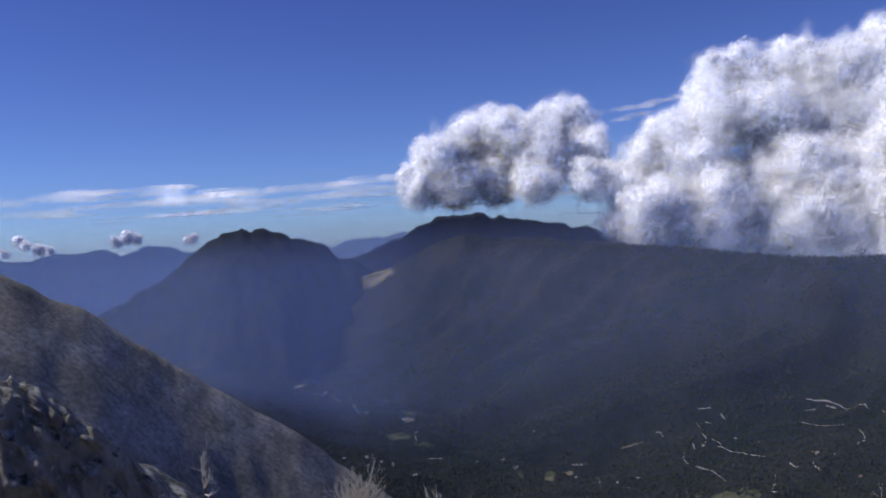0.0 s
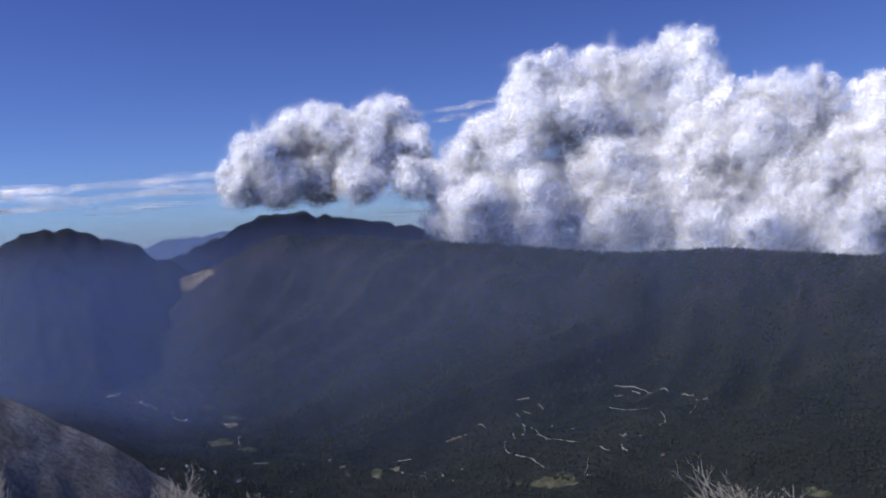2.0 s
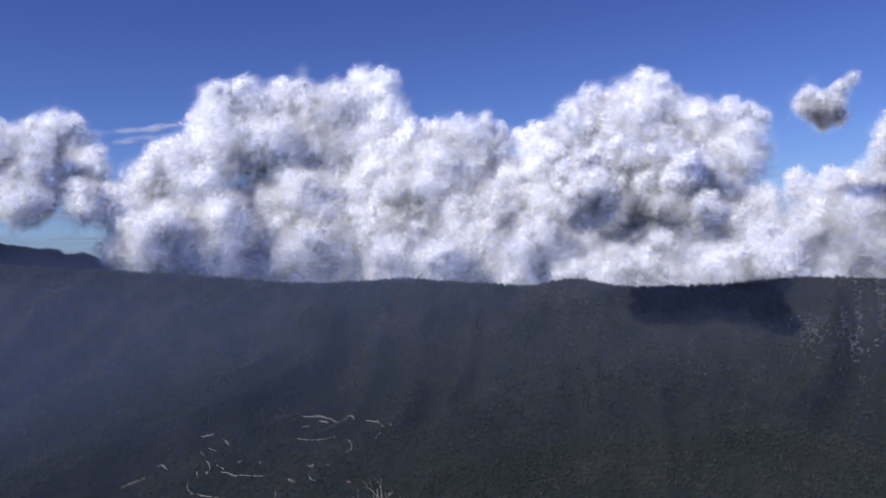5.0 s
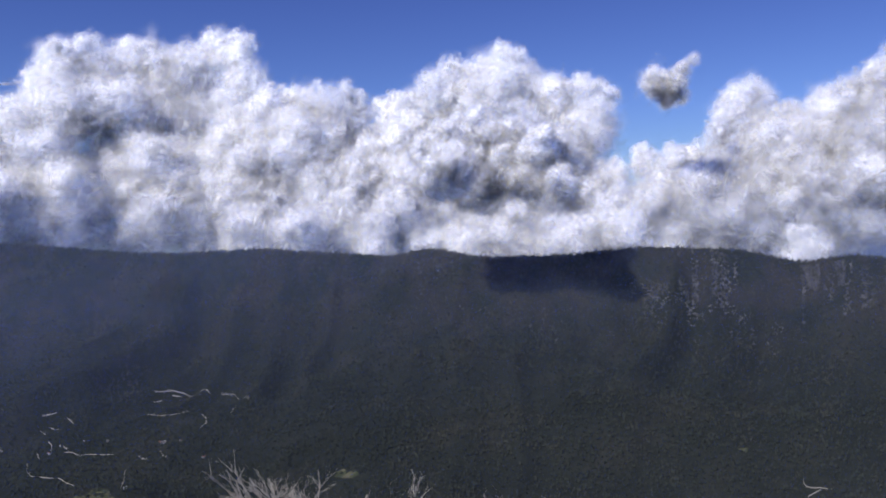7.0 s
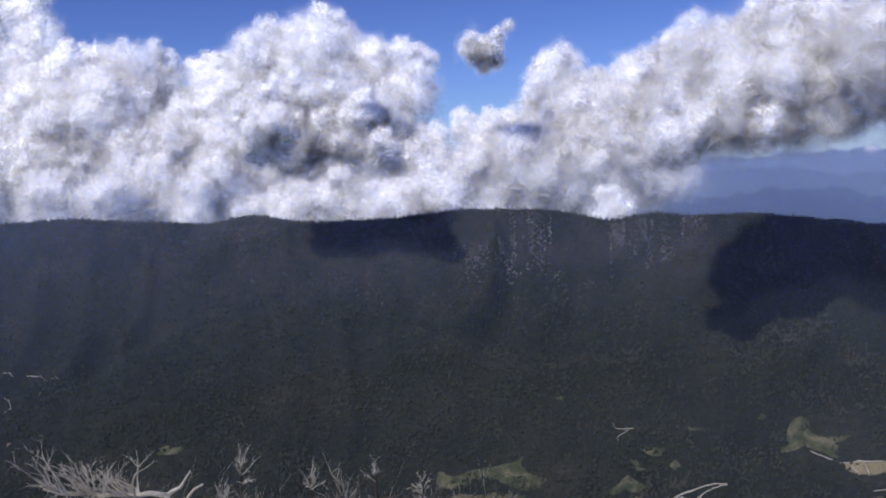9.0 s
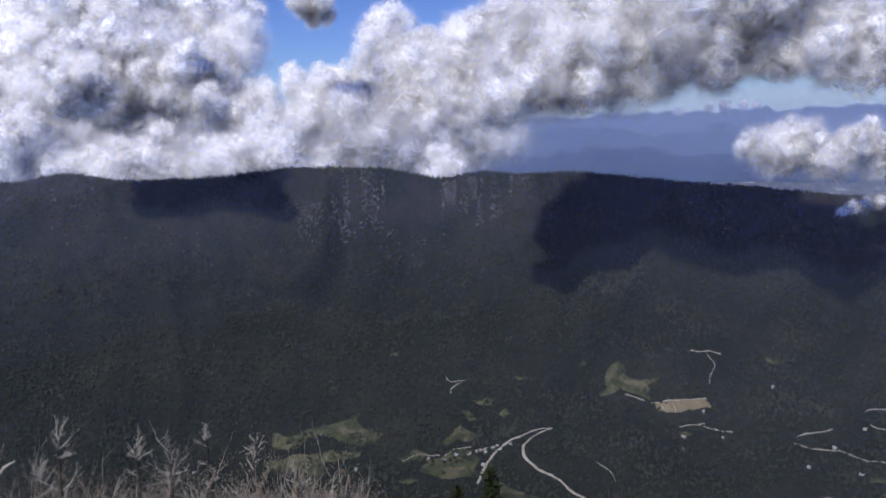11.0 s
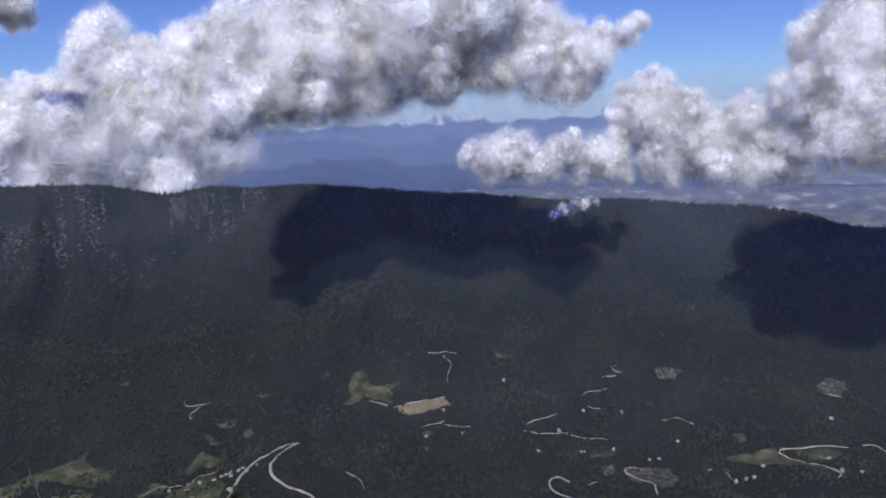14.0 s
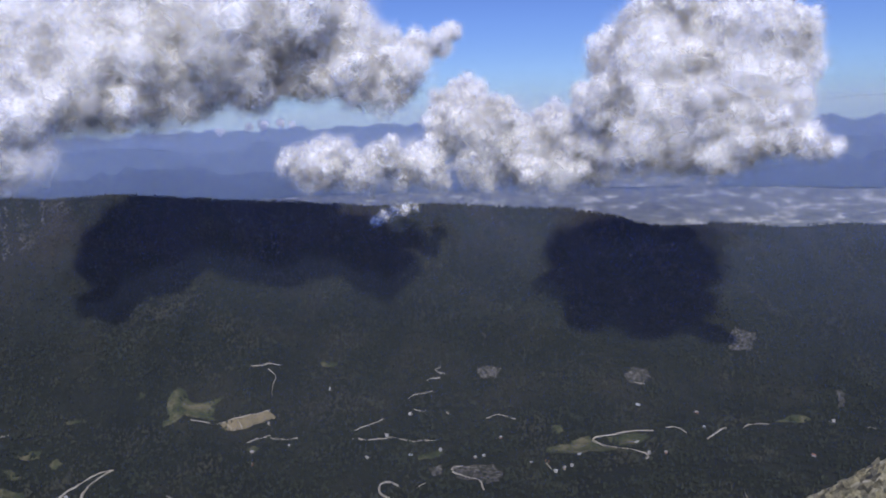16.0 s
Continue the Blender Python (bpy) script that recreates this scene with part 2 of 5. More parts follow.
def smooth(x):
    x = np.clip(x, 0, 1)
    return x * x * (3 - 2 * x)


def land(x, y, rough=True):
    """Height of the ground at x, y."""
    az, r = np.degrees(np.arctan2(x, y)), np.hypot(x, y)
    rv, zv = np.interp(az, GRID, VALLEY_R), np.interp(az, GRID, VALLEY_Z)
    rc, zc = np.interp(az, GRID, CREST_R), np.interp(az, GRID, CREST_R) * np.tan(np.radians(np.interp(az, GRID, CREST_EL)))
    s = (r - rv) / (rc - rv)
    up = zv + (zc - zv) * np.interp(s, S_IN, S_OUT)
    near = -np.interp(az, GRID, NEAR_TAN) * r
    steep = zv * (1 - np.exp(-r / 420)) / (1 - np.exp(-rv / 420))
    down = near + (steep - near) * smooth((r - 70) / 110)
    plain = -560 + 190 * smooth((r - 3700) / 1250) + 90 * smooth((80 - az) / 60)
    back = zc + (plain - zc) * smooth((r - rc) / 1000) ** 0.6
    z = np.where(s < 0, down, np.where(s < 1, up, back))
    if rough:
        flank = np.clip(s, 0, 1)
        lean = 0.12 + 0.75 * smooth((34 - az) / 24)
        run = np.radians(az) * 2400 + lean * (rc - r) + 70 * fbm(x / 320, y / 320, 3, 29)
        high, low = smooth((flank - 0.5) / 0.2) * smooth((1.0 - flank) / 0.08), smooth(flank / 0.2) * smooth((0.78 - flank) / 0.3)
        side = smooth((38 - az) / 12)
        ribs = (ridged(run / 250, r / 1300, 2, 11) - 0.75) * ((62 + 38 * side) * high + (24 + 46 * side) * low) + (ridged(run / 100, r / 260, 3, 17) - 0.6) * ((20 + 8 * side) * high + (5 + 12 * side) * low)
        hills = fbm(x / 180, y / 180, 5, 3) * 16
        z = z + np.where(s >= 0, ribs + hills * smooth(flank / 0.1) * smooth((1.0 - flank) / 0.08) * 0.8, 0)
        z = z + np.where(s < 1.0, fbm(x / 110, y / 110, 4, 5) * 14 * smooth((r - 500) / 400) * smooth((0.5 - s) / 0.4), 0)
        z = z + fbm(x / 6, y / 6, 4, 23) * 0.5 * smooth((r - 8) / 20) * smooth((300 - r) / 100)
        z = z + np.where(s > 1.1, fbm(x / 300, y / 300, 4, 31) * 12, 0)
    return z


def mesh_object(name, verts, faces, mat, smooth_shade=True):
    me = bpy.data.meshes.new(name)
    verts, faces = np.asarray(verts, np.float32), np.asarray(faces, np.int32)
    me.vertices.add(len(verts))
    me.vertices.foreach_set("co", verts.ravel())
    k = faces.shape[1]
    me.loops.add(faces.size)
    me.loops.foreach_set("vertex_index", faces.ravel())
    me.polygons.add(len(faces))
    me.polygons.foreach_set("loop_start", np.arange(0, faces.size, k, dtype=np.int32))
    me.polygons.foreach_set("use_smooth", np.full(len(faces), smooth_shade))
    me.update(calc_edges=True)
    me.materials.append(mat)
    return new(name, me)


def grid_faces(nu, nv, loop=False):
    u, v = np.meshgrid(np.arange(nu if loop else nu - 1), np.arange(nv - 1), indexing="ij")
    a, b = u * nv + v, (u + 1) % nu * nv + v
    return np.stack([a, b, b + 1, a + 1], -1).reshape(-1, 4)


def build_ground():
    az = np.concatenate([np.arange(-180, -34, 2.0), np.arange(-34, 128, 0.25), np.arange(128, 180, 2.0)])
    r = np.concatenate([[0.0], np.geomspace(0.4, 60, 26)[:-1], np.linspace(60, 200, 30)[:-1], np.geomspace(200, 900, 24)[:-1], np.linspace(900, 2600, 235)[:-1], np.linspace(2600, 4600, 110)[:-1], np.geomspace(4600, 9000, 12)])
    A, Rr = np.meshgrid(np.radians(az), r, indexing="ij")
    x, y = Rr * np.sin(A), Rr * np.cos(A)
    z = land(x, y)
    verts = np.stack([x, y, z], -1).reshape(-1, 3)
    faces = grid_faces(len(az), len(r), True)[:, ::-1]
    deg = np.degrees(A).ravel()
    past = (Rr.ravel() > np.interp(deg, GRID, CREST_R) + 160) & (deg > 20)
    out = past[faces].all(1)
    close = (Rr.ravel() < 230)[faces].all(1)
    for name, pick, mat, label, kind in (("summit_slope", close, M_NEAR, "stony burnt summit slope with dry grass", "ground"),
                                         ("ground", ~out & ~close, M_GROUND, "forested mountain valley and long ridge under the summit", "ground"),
                                         ("plain", out, M_PLAIN, "plain with pale fields beyond the ridge, haze painted in", "ground")):
        f = faces[pick]
        used, inv = np.unique(f, return_inverse=True)
        tagged(mesh_object(name, verts[used], inv.reshape(f.shape), mat), label, kind, kind="structure")


build_ground()


# ---- other mountains ----
def mountain(label, bearings, elevs, dists, mat, front=900, back=700, foot=-600, amp=25, seed=0, name="mountain", bow=0.85, ragged=0.006):
    """A ridge whose crest runs over the bearings at the given elevations and distances, with worn flanks."""
    az = np.arange(bearings[0], bearings[-1], 0.17)
    rc = np.interp(az, bearings, dists)
    zc = rc * np.tan(np.radians(np.interp(az, bearings, elevs)))
    k = np.exp(-0.5 * (np.arange(-6, 7) / 2.2) ** 2)
    zc = np.convolve(np.pad(zc, 6, mode="edge"), k / k.sum(), "valid")
    d = np.concatenate([np.linspace(-1, 0, 54)[:-1], np.linspace(0, 1, 9)])
    A, Dd = np.meshgrid(np.radians(az), d, indexing="ij")
    Rc, Zc = np.meshgrid(rc, d, indexing="ij")[0], np.meshgrid(zc, d, indexing="ij")[0]
    ahead = np.interp(az, bearings, front)[:, None] if isinstance(front, list) else front
    R_ = Rc + np.where(Dd < 0, ahead, back) * Dd
    x, y = R_ * np.sin(A), R_ * np.cos(A)
    jag = (rc * ragged * (fbm(az / 0.9, az * 0, 4, seed + 31) + 0.5 * ridged(az / 1.7, az * 0, 3, seed + 37)))[:, None] * np.exp(-np.abs(Dd) * 14)
    fall = np.abs(Dd) ** bow
    z = Zc + (foot - Zc) * fall + jag
    bell = smooth(np.abs(Dd) / 0.25) * smooth((1 - np.abs(Dd)) / 0.3 + 0.3)
    z = z + (0.55 * ridged((A * Rc + 0.45 * R_) / 420, R_ / 800, 4, seed) + 0.6 * fbm(x / 260, y / 260, 5, seed + 14) + 0.25 * ridged((A * Rc - 0.3 * R_) / 130, R_ / 260, 3, seed + 4)) * amp * bell + fbm(x / 60, y / 60, 3, seed + 9) * amp * 0.12
    ob = mesh_object(name, np.stack([x, y, z], -1).reshape(-1, 3), grid_faces(len(az), len(d))[:, ::-1], mat)
    return tagged(ob, label, "mountain", kind="structure")


mountain("burnt brown spur falling into the valley", [-44, -34, -30, -27.9, -27, -25.2, -23, -20.4, -17.8, -15.05, -12.6, -10.1, -8, -6.1, -4.6, -2, 1, 4],
         [1.0, 0.5, -0.1, -0.6, -0.9, -1.9, -3.3, -5.35, -7.25, -9.2, -10.9, -12.6, -14.4, -15.7, -16.7, -19, -24, -30],
         [1200, 1240, 1250, 1260, 1262, 1270, 1275, 1280, 1290, 1300, 1310, 1315, 1320, 1320, 1320, 1320, 1320, 1320],
         M_SPUR, front=900, back=500, foot=-800, amp=42, seed=40, bow=1.1, name="spur", ragged=0.002)
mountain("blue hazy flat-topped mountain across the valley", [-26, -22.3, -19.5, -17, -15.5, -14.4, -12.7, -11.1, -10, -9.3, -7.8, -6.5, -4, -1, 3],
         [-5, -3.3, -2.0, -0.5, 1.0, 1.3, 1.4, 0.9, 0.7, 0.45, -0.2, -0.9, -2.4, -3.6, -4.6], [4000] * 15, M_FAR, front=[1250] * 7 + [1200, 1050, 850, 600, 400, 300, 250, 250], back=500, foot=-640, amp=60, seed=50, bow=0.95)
mountain("distant mountain range with painted blue haze glow", [-36, -30, -27.8, -26, -23.7, -21.4, -19, -16.6, -12], [0.2, 0.5, 0.1, 0.2, 0.6, 0.3, 0.8, 0.2, -2],
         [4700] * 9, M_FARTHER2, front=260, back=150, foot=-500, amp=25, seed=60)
mountain("distant peaks in a gap with painted haze glow", [-10, -8.2, -7.2, -6.2, -4.7, -3.2, 0], [0.3, 0.3, -0.2, 0.6, 0.2, 0.6, 0.2], [4850] * 7, M_FARTHER, front=120, back=80, foot=-400, amp=20, seed=65)
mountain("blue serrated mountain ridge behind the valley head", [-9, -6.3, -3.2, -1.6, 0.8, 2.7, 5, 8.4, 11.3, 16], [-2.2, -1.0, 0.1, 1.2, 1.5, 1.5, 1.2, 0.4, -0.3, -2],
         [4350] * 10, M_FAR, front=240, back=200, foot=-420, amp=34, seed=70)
mountain("low hills on the far plain with painted blue haze glow", [105, 110, 111.7, 115.2, 118.5, 123.8, 132], [-8, -5.6, -5.2, -4.6, -3.9, -3.3, -2.5], [4700] * 7, M_NEARHILL, front=200, back=150, foot=-420, amp=10, seed=80)
mountain("mountains beyond the plain with painted blue haze glow", [40, 60, 68, 76, 83, 90, 96, 105, 114, 117.8, 121, 124, 134], [-0.9, -0.8, -0.75, -0.85, -0.7, -0.8, -0.75, -0.9, -1.1, -1.2, -1.0, -1.1, -0.8], [4900] * 13, M_FARTHER, front=100, back=80, foot=-420, amp=8, seed=85)

mountain("hills beyond the plain with painted blue haze glow", [50, 60, 66, 70, 73, 77, 80, 84, 88, 91, 95, 100, 104, 110, 116, 120, 126, 134], [-2.4, -2.2, -1.7, -2.1, -1.6, -1.9, -2.3, -1.7, -2.0, -2.5, -2.1, -1.8, -2.3, -2.0, -2.4, -2.0, -2.3, -2.2],
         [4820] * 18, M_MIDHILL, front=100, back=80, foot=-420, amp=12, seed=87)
mountain("low hills on the plain with painted haze glow", [64, 68, 70, 73, 76, 79, 82, 85, 88, 92, 97, 102, 106], [-4.6, -3.6, -3.2, -3.5, -2.9, -3.1, -3.6, -3.3, -3.8, -3.5, -4.0, -4.2, -5],
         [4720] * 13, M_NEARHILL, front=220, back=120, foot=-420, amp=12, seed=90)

# ---- clouds ----
def puffs(blobs, dist, rng, lean):
    """Centres and radii of the balls of vapour that make up a cloud: its core, and the small ones at its rim."""
    core, rim = [], []
    crown = max(b_[1] for b_ in blobs)
    for az, el, size in blobs:
        c = np.array([math.sin(radians(az)), math.cos(radians(az)), math.tan(radians(el))]) * dist
        rad = dist * math.tan(radians(size)) * rng.uniform(0.92, 1.06)
        c *= 1 + rng.uniform(-0.022, 0.022) - lean * (crown - el)
        layer = [(c, rad * 0.86)]
        core += layer
        for count, share in ((9, 0.5), (4, 0.4)):
            kids = []
            for pc, pr in layer:
                for _ in range(count):
                    v = rng.normal(size=3)
                    v /= np.linalg.norm(v)
                    v[2] = v[2] + 0.25
                    kids.append((pc + v * pr * rng.uniform(0.72, 0.95), pr * share * rng.uniform(0.55, 1.2)))
            (core if share > 0.45 else rim).extend(kids)
            layer = kids
    return core, rim


def ball_mesh(balls, fine=2):
    bm = bmesh.new()
    bmesh.ops.create_icosphere(bm, subdivisions=fine, radius=1)
    base = np.array([v.co[:] for v in bm.verts])
    tri = np.array([[v.index for v in f.verts] for f in bm.faces])
    bm.free()
    c, r = np.array([b[0] for b in balls]), np.array([b[1] for b in balls])
    verts = (base[None] * r[:, None, None] + c[:, None]).reshape(-1, 3)
    faces = (tri[None] + (np.arange(len(balls)) * len(base))[:, None, None]).reshape(-1, 3)
    return verts, faces


def shaped(ob, voxel, swell):
    """Merge the balls, soften them, and swell the surface into billows of several sizes."""
    rm = ob.modifiers.new("merge", "REMESH")
    rm.mode, rm.voxel_size, rm.use_smooth_shade = "VOXEL", voxel, True
    sm = ob.modifiers.new("soften", "SMOOTH")
    sm.factor, sm.iterations = 0.6, int(200 / voxel)
    for kind, size, strength, mid in (("CLOUDS", 190, swell * 3.0, 0.5), ("CLOUDS", 70, swell * 1.5, 0.5), ("CLOUDS", 26, swell * 0.35, 0.5)):
        tex = bpy.data.textures.new("vapour", kind)
        tex.noise_scale = size
        if kind == "CLOUDS":
            tex.noise_depth = 4
        dm = ob.modifiers.new("swell", "DISPLACE")
        dm.texture, dm.strength, dm.mid_level, dm.texture_coords = tex, strength, mid, "GLOBAL"


def flakes(balls, count, small, rng, reach, fleck):
    """Soft-edged scraps of vapour, scattered over the balls: a fan of five triangles each, dense in its middle and clear at its rim,
    all tilted about alike to the light, so that they take it evenly."""
    c, r = np.array([q[0] for q in balls]), np.array([q[1] for q in balls])
    share = r ** 1.8
    pick = rng.choice(len(balls), count, p=share / share.sum())
    way = rng.normal(size=(count, 3))
    way /= np.linalg.norm(way, axis=1)[:, None]
    fine = rng.uniform(0, 1, count) < small
    depth = np.where(fine, rng.normal(0.97, 0.09 * reach, count), rng.normal(0.86, 0.22 * reach, count))
    mid = c[pick] + way * (r[pick] * depth)[:, None]
    size = np.where(fine, rng.uniform(15, 34, count) * fleck, np.clip(rng.uniform(0.55, 1.0, count) * r[pick], 26 * fleck, 90))
    light = np.array(sun_dir)
    side = np.cross(rng.normal(size=(count, 3)), light)
    side /= np.linalg.norm(side, axis=1)[:, None]
    tilt = rng.normal(radians(48), radians(9), count)[:, None]
    n = light * np.cos(tilt) + side * np.sin(tilt)
    u = np.cross(n, rng.normal(size=(count, 3)))
    u /= np.linalg.norm(u, axis=1)[:, None]
    v = np.cross(n, u)
    verts = np.zeros((count, 6, 3))
    verts[:, 0] = mid
    for k in range(5):
        a = k * math.pi / 2.5
        verts[:, k + 1] = mid + (u * math.cos(a) + v * math.sin(a)) * (size * rng.uniform(0.75, 1.25, count))[:, None]
    tri = np.array([[0, k + 1, (k + 1) % 5 + 1] for k in range(5)])
    faces = (tri[None] + (np.arange(count) * 6)[:, None, None]).reshape(-1, 3)
    shape, peak = np.zeros((count, 6), np.float32), np.zeros((count, 6), np.float32)
    shape[:, 0] = 1
    peak[:] = (np.where(fine, rng.uniform(0.14, 0.4, count), rng.uniform(0.2, 0.45, count)) * np.clip(1.95 - depth, 0.25, 1))[:, None]
    return verts.reshape(-1, 3), faces, shape, peak


def cloud(label, blobs, dist, voxel, seed, count=9000, small=0.25, swell=15, lean=0.004, dense=True, reach=1.0, fleck=1.0):
    """A cloud: a dense body wrapped in scraps of thin vapour."""
    rng = np.random.default_rng(seed)
    core, rim = puffs(blobs, dist, rng, lean)
    ob = new("cloud")
    if dense:
        verts, faces = ball_mesh([(c, r * 0.74) for c, r in core], 1)
        body = mesh_object("body", verts, faces, M_CLOUD)
        body.parent = ob
        shaped(body, voxel, swell)
    verts, faces, shape, peak = flakes(core + rim, count, small, rng, reach, fleck)
    vap = mesh_object("vapour", verts, faces, M_FLAKE, False)
    vap.data.attributes.new("thickness", "FLOAT", "POINT").data.foreach_set("value", peak.ravel())
    vap.data.attributes.new("middle", "FLOAT", "POINT").data.foreach_set("value", shape.ravel())
    vap.parent = ob
    tagged(vap, "wispy thin outer vapour", kind="stuff")
    return tagged(ob, label, "cloud", group="cumulus clouds")


cloud("small white cumulus with a flat grey base",
      [(-1.2, 3.4, 1.35), (0.5, 4.9, 1.93), (1.3, 6.5, 1.08), (2.8, 5.9, 2.31), (3.9, 7.1, 0.85), (5.2, 7.6, 0.85), (5.3, 5.5, 2.51), (8.2, 6.9, 1.85), (9.3, 7.2, 1.54), (7.0, 4.7, 2.31), (9.9, 5.1, 1.74), (10.1, 3.3, 1.35), (3.8, 3.5, 1.54), (1.1, 3.7, 1.47), (6.6, 3.4, 1.47), (-1.8, 4.1, 0.96)], 4050, 8, 1, 20000, lean=0.018)
cloud("towering white cumulus over the ridge",
      [(18.5, 9.1, 1.74), (20.2, 9.2, 1.74), (21.9, 8.9, 1.85), (23.7, 9.2, 1.74), (25.6, 8.8, 1.74), (27.1, 9.1, 1.35), (28.2, 10.4, 1.16), (29.3, 10.0, 1.35), (30.0, 8.5, 1.35), (18.6, 6.8, 2.31), (21.6, 6.3, 2.89), (25.0, 6.2, 2.89), (28.1, 6.4, 2.51), (15.5, 4.7, 1.93), (13.6, 4.0, 1.74), (12.4, 2.6, 1.54), (16.9, 3.9, 2.31), (12.3, 0.3, 1.35), (13.7, 0.4, 1.74), (16.0, 0.5, 2.12), (18.6, 0.8, 2.31), (21.3, 1.8, 2.51), (23.7, 2.8, 2.31), (21.2, -0.9, 1.74), (23.5, -0.3, 2.31), (26.2, -0.4, 2.31), (27.2, 3.0, 2.51), (29.6, 4.4, 2.12), (15.2, 6.2, 1.16), (18.1, -1.3, 1.35), (27.3, -2.4, 1.74)], 4050, 8, 2, 37500, lean=0.011)
cloud("soft white cumulus bank resting on the ridge",
      [(31.2, 6.6, 1.47), (32.8, 6.8, 1.35), (34.5, 6.5, 1.54), (36.2, 7.5, 0.69), (37.3, 6.6, 0.96), (35.3, 4.0, 2.70), (32.6, 3.4, 2.89), (30.2, 1.7, 2.31), (32.0, -0.4, 2.31), (34.7, -0.1, 2.31), (37.0, 1.3, 2.31), (37.5, 3.9, 1.74), (29.6, -1.8, 1.93), (33.4, -2.4, 1.74), (36.5, -2.1, 1.74), (31.5, 4.6, 1.93), (29.3, -0.2, 1.93)], 3750, 8, 3, 27500, lean=0.012)
cloud("peaked white cumulus behind the crest",
      [(39.2, 6.3, 0.96), (40.4, 6.8, 0.85), (40.0, 4.5, 1.74), (42.4, 6.5, 1.74), (44.0, 7.6, 1.54), (45.5, 8.3, 1.62), (47.1, 8.8, 1.35), (47.8, 7.9, 1.54), (46.1, 5.8, 2.70), (50.0, 6.4, 1.74), (51.9, 6.6, 1.35), (53.6, 6.5, 1.08), (52.6, 4.4, 1.93), (49.5, 3.4, 2.70), (43.0, 3.7, 2.70), (40.6, 1.5, 2.12), (39.7, -1.1, 1.74), (42.8, -0.5, 2.51), (45.8, 0.1, 2.89), (49.3, -0.0, 2.89), (52.0, 1.0, 1.74), (53.5, -0.6, 2.12), (51.5, -2.1, 1.93), (48.0, -2.9, 1.93), (44.1, -3.1, 1.74), (41.1, -2.9, 1.74), (37.2, 0.9, 1.74), (36.0, -1.3, 1.93), (33.0, -1.7, 1.74), (38.1, -2.5, 1.74)], 3600, 8, 4, 40000, lean=0.011)
# Billow added in front of the peaked cloud to cast shade on the crest.
cloud("added cloud billow that shades the crest",
      [(43.0, 2.6, 1.4), (45.0, 2.8, 1.6), (47.0, 2.6, 1.5), (49.2, 2.1, 1.2), (42.6, 1.6, 1.5), (44.6, 1.5, 1.7), (46.6, 1.6, 1.7), (48.6, 1.3, 1.5), (50.4, 0.9, 1.2), (41.8, 3.4, 1.2), (43.5, 3.9, 1.6), (45.6, 4.2, 1.7), (47.6, 3.6, 1.6), (49.4, 3.2, 1.3), (51.0, 2.9, 1.0)], 2310, 6, 14, 16250, swell=9, lean=0.008)
cloud("torn scrap of cloud in blue sky",
      [(57.1, 7.0, 0.93), (58.2, 6.4, 0.77), (58.6, 7.7, 0.5), (59.3, 8.4, 0.3), (57.6, 6.0, 0.5), (58.0, 7.1, 0.69)], 2700, 5, 5, 1875, 0.7, dense=False, reach=2.5)
cloud("low white cloud spilling over the crest",
      [(62.6, 5.1, 1.62), (61.9, 2.9, 2.09), (64.9, 3.9, 1.15), (67.5, 4.2, 1.62), (65.5, 1.7, 2.54), (67.7, 2.0, 2.32), (56.2, 1.9, 1.02), (59.3, 1.9, 1.02), (57.8, 0.2, 2.09), (54.8, -2.2, 1.85), (52.9, -2.8, 1.62), (57.2, -2.3, 2.32), (60.1, -1.4, 2.77), (63.1, -0.8, 3.01), (66.0, -0.9, 2.77), (68.0, -1.7, 2.09), (69.9, 1.6, 2.77), (69.4, -1.6, 1.85), (71.2, 3.7, 2.54), (72.4, 5.1, 2.77), (69.7, 4.9, 1.85), (61.0, -3.6, 1.85), (65.8, -4.1, 1.39), (50.7, -3.0, 1.85), (57.4, -3.8, 1.85)], 3150, 7, 6, 37500, 0.22, lean=0.011)
cloud("broad cloud with a grey underside",
      [(71.5, 3.6, 1.93), (72.7, 5.3, 1.93), (69.8, 0.4, 1.54), (73.6, 3.1, 3.28), (74.9, 5.8, 2.39), (76.8, 5.8, 3.09), (76.8, 2.7, 2.78), (80.1, 5.4, 3.09), (79.9, 2.3, 2.12), (72.1, 1.4, 1.74), (75.3, 1.1, 1.47), (70.6, 2.1, 1.74)], 2000, 6, 7, 18750, 0.22, swell=10, lean=0.018)
cloud("rounded end of the broad cloud with a grey underside",
      [(83.3, 5.0, 3.09), (83.4, 2.5, 1.93), (86.5, 5.3, 2.89), (87.1, 2.8, 1.93), (89.4, 4.7, 2.39), (90.1, 2.2, 1.74), (91.2, 3.6, 2.12), (92.3, 1.4, 1.47), (93.7, 3.0, 1.62), (94.6, 4.1, 1.08), (96.0, 4.5, 0.77), (96.9, 5.1, 0.46), (85.5, 6.4, 2.70)], 1930, 6, 17, 20000, 0.22, swell=9, lean=0.018)
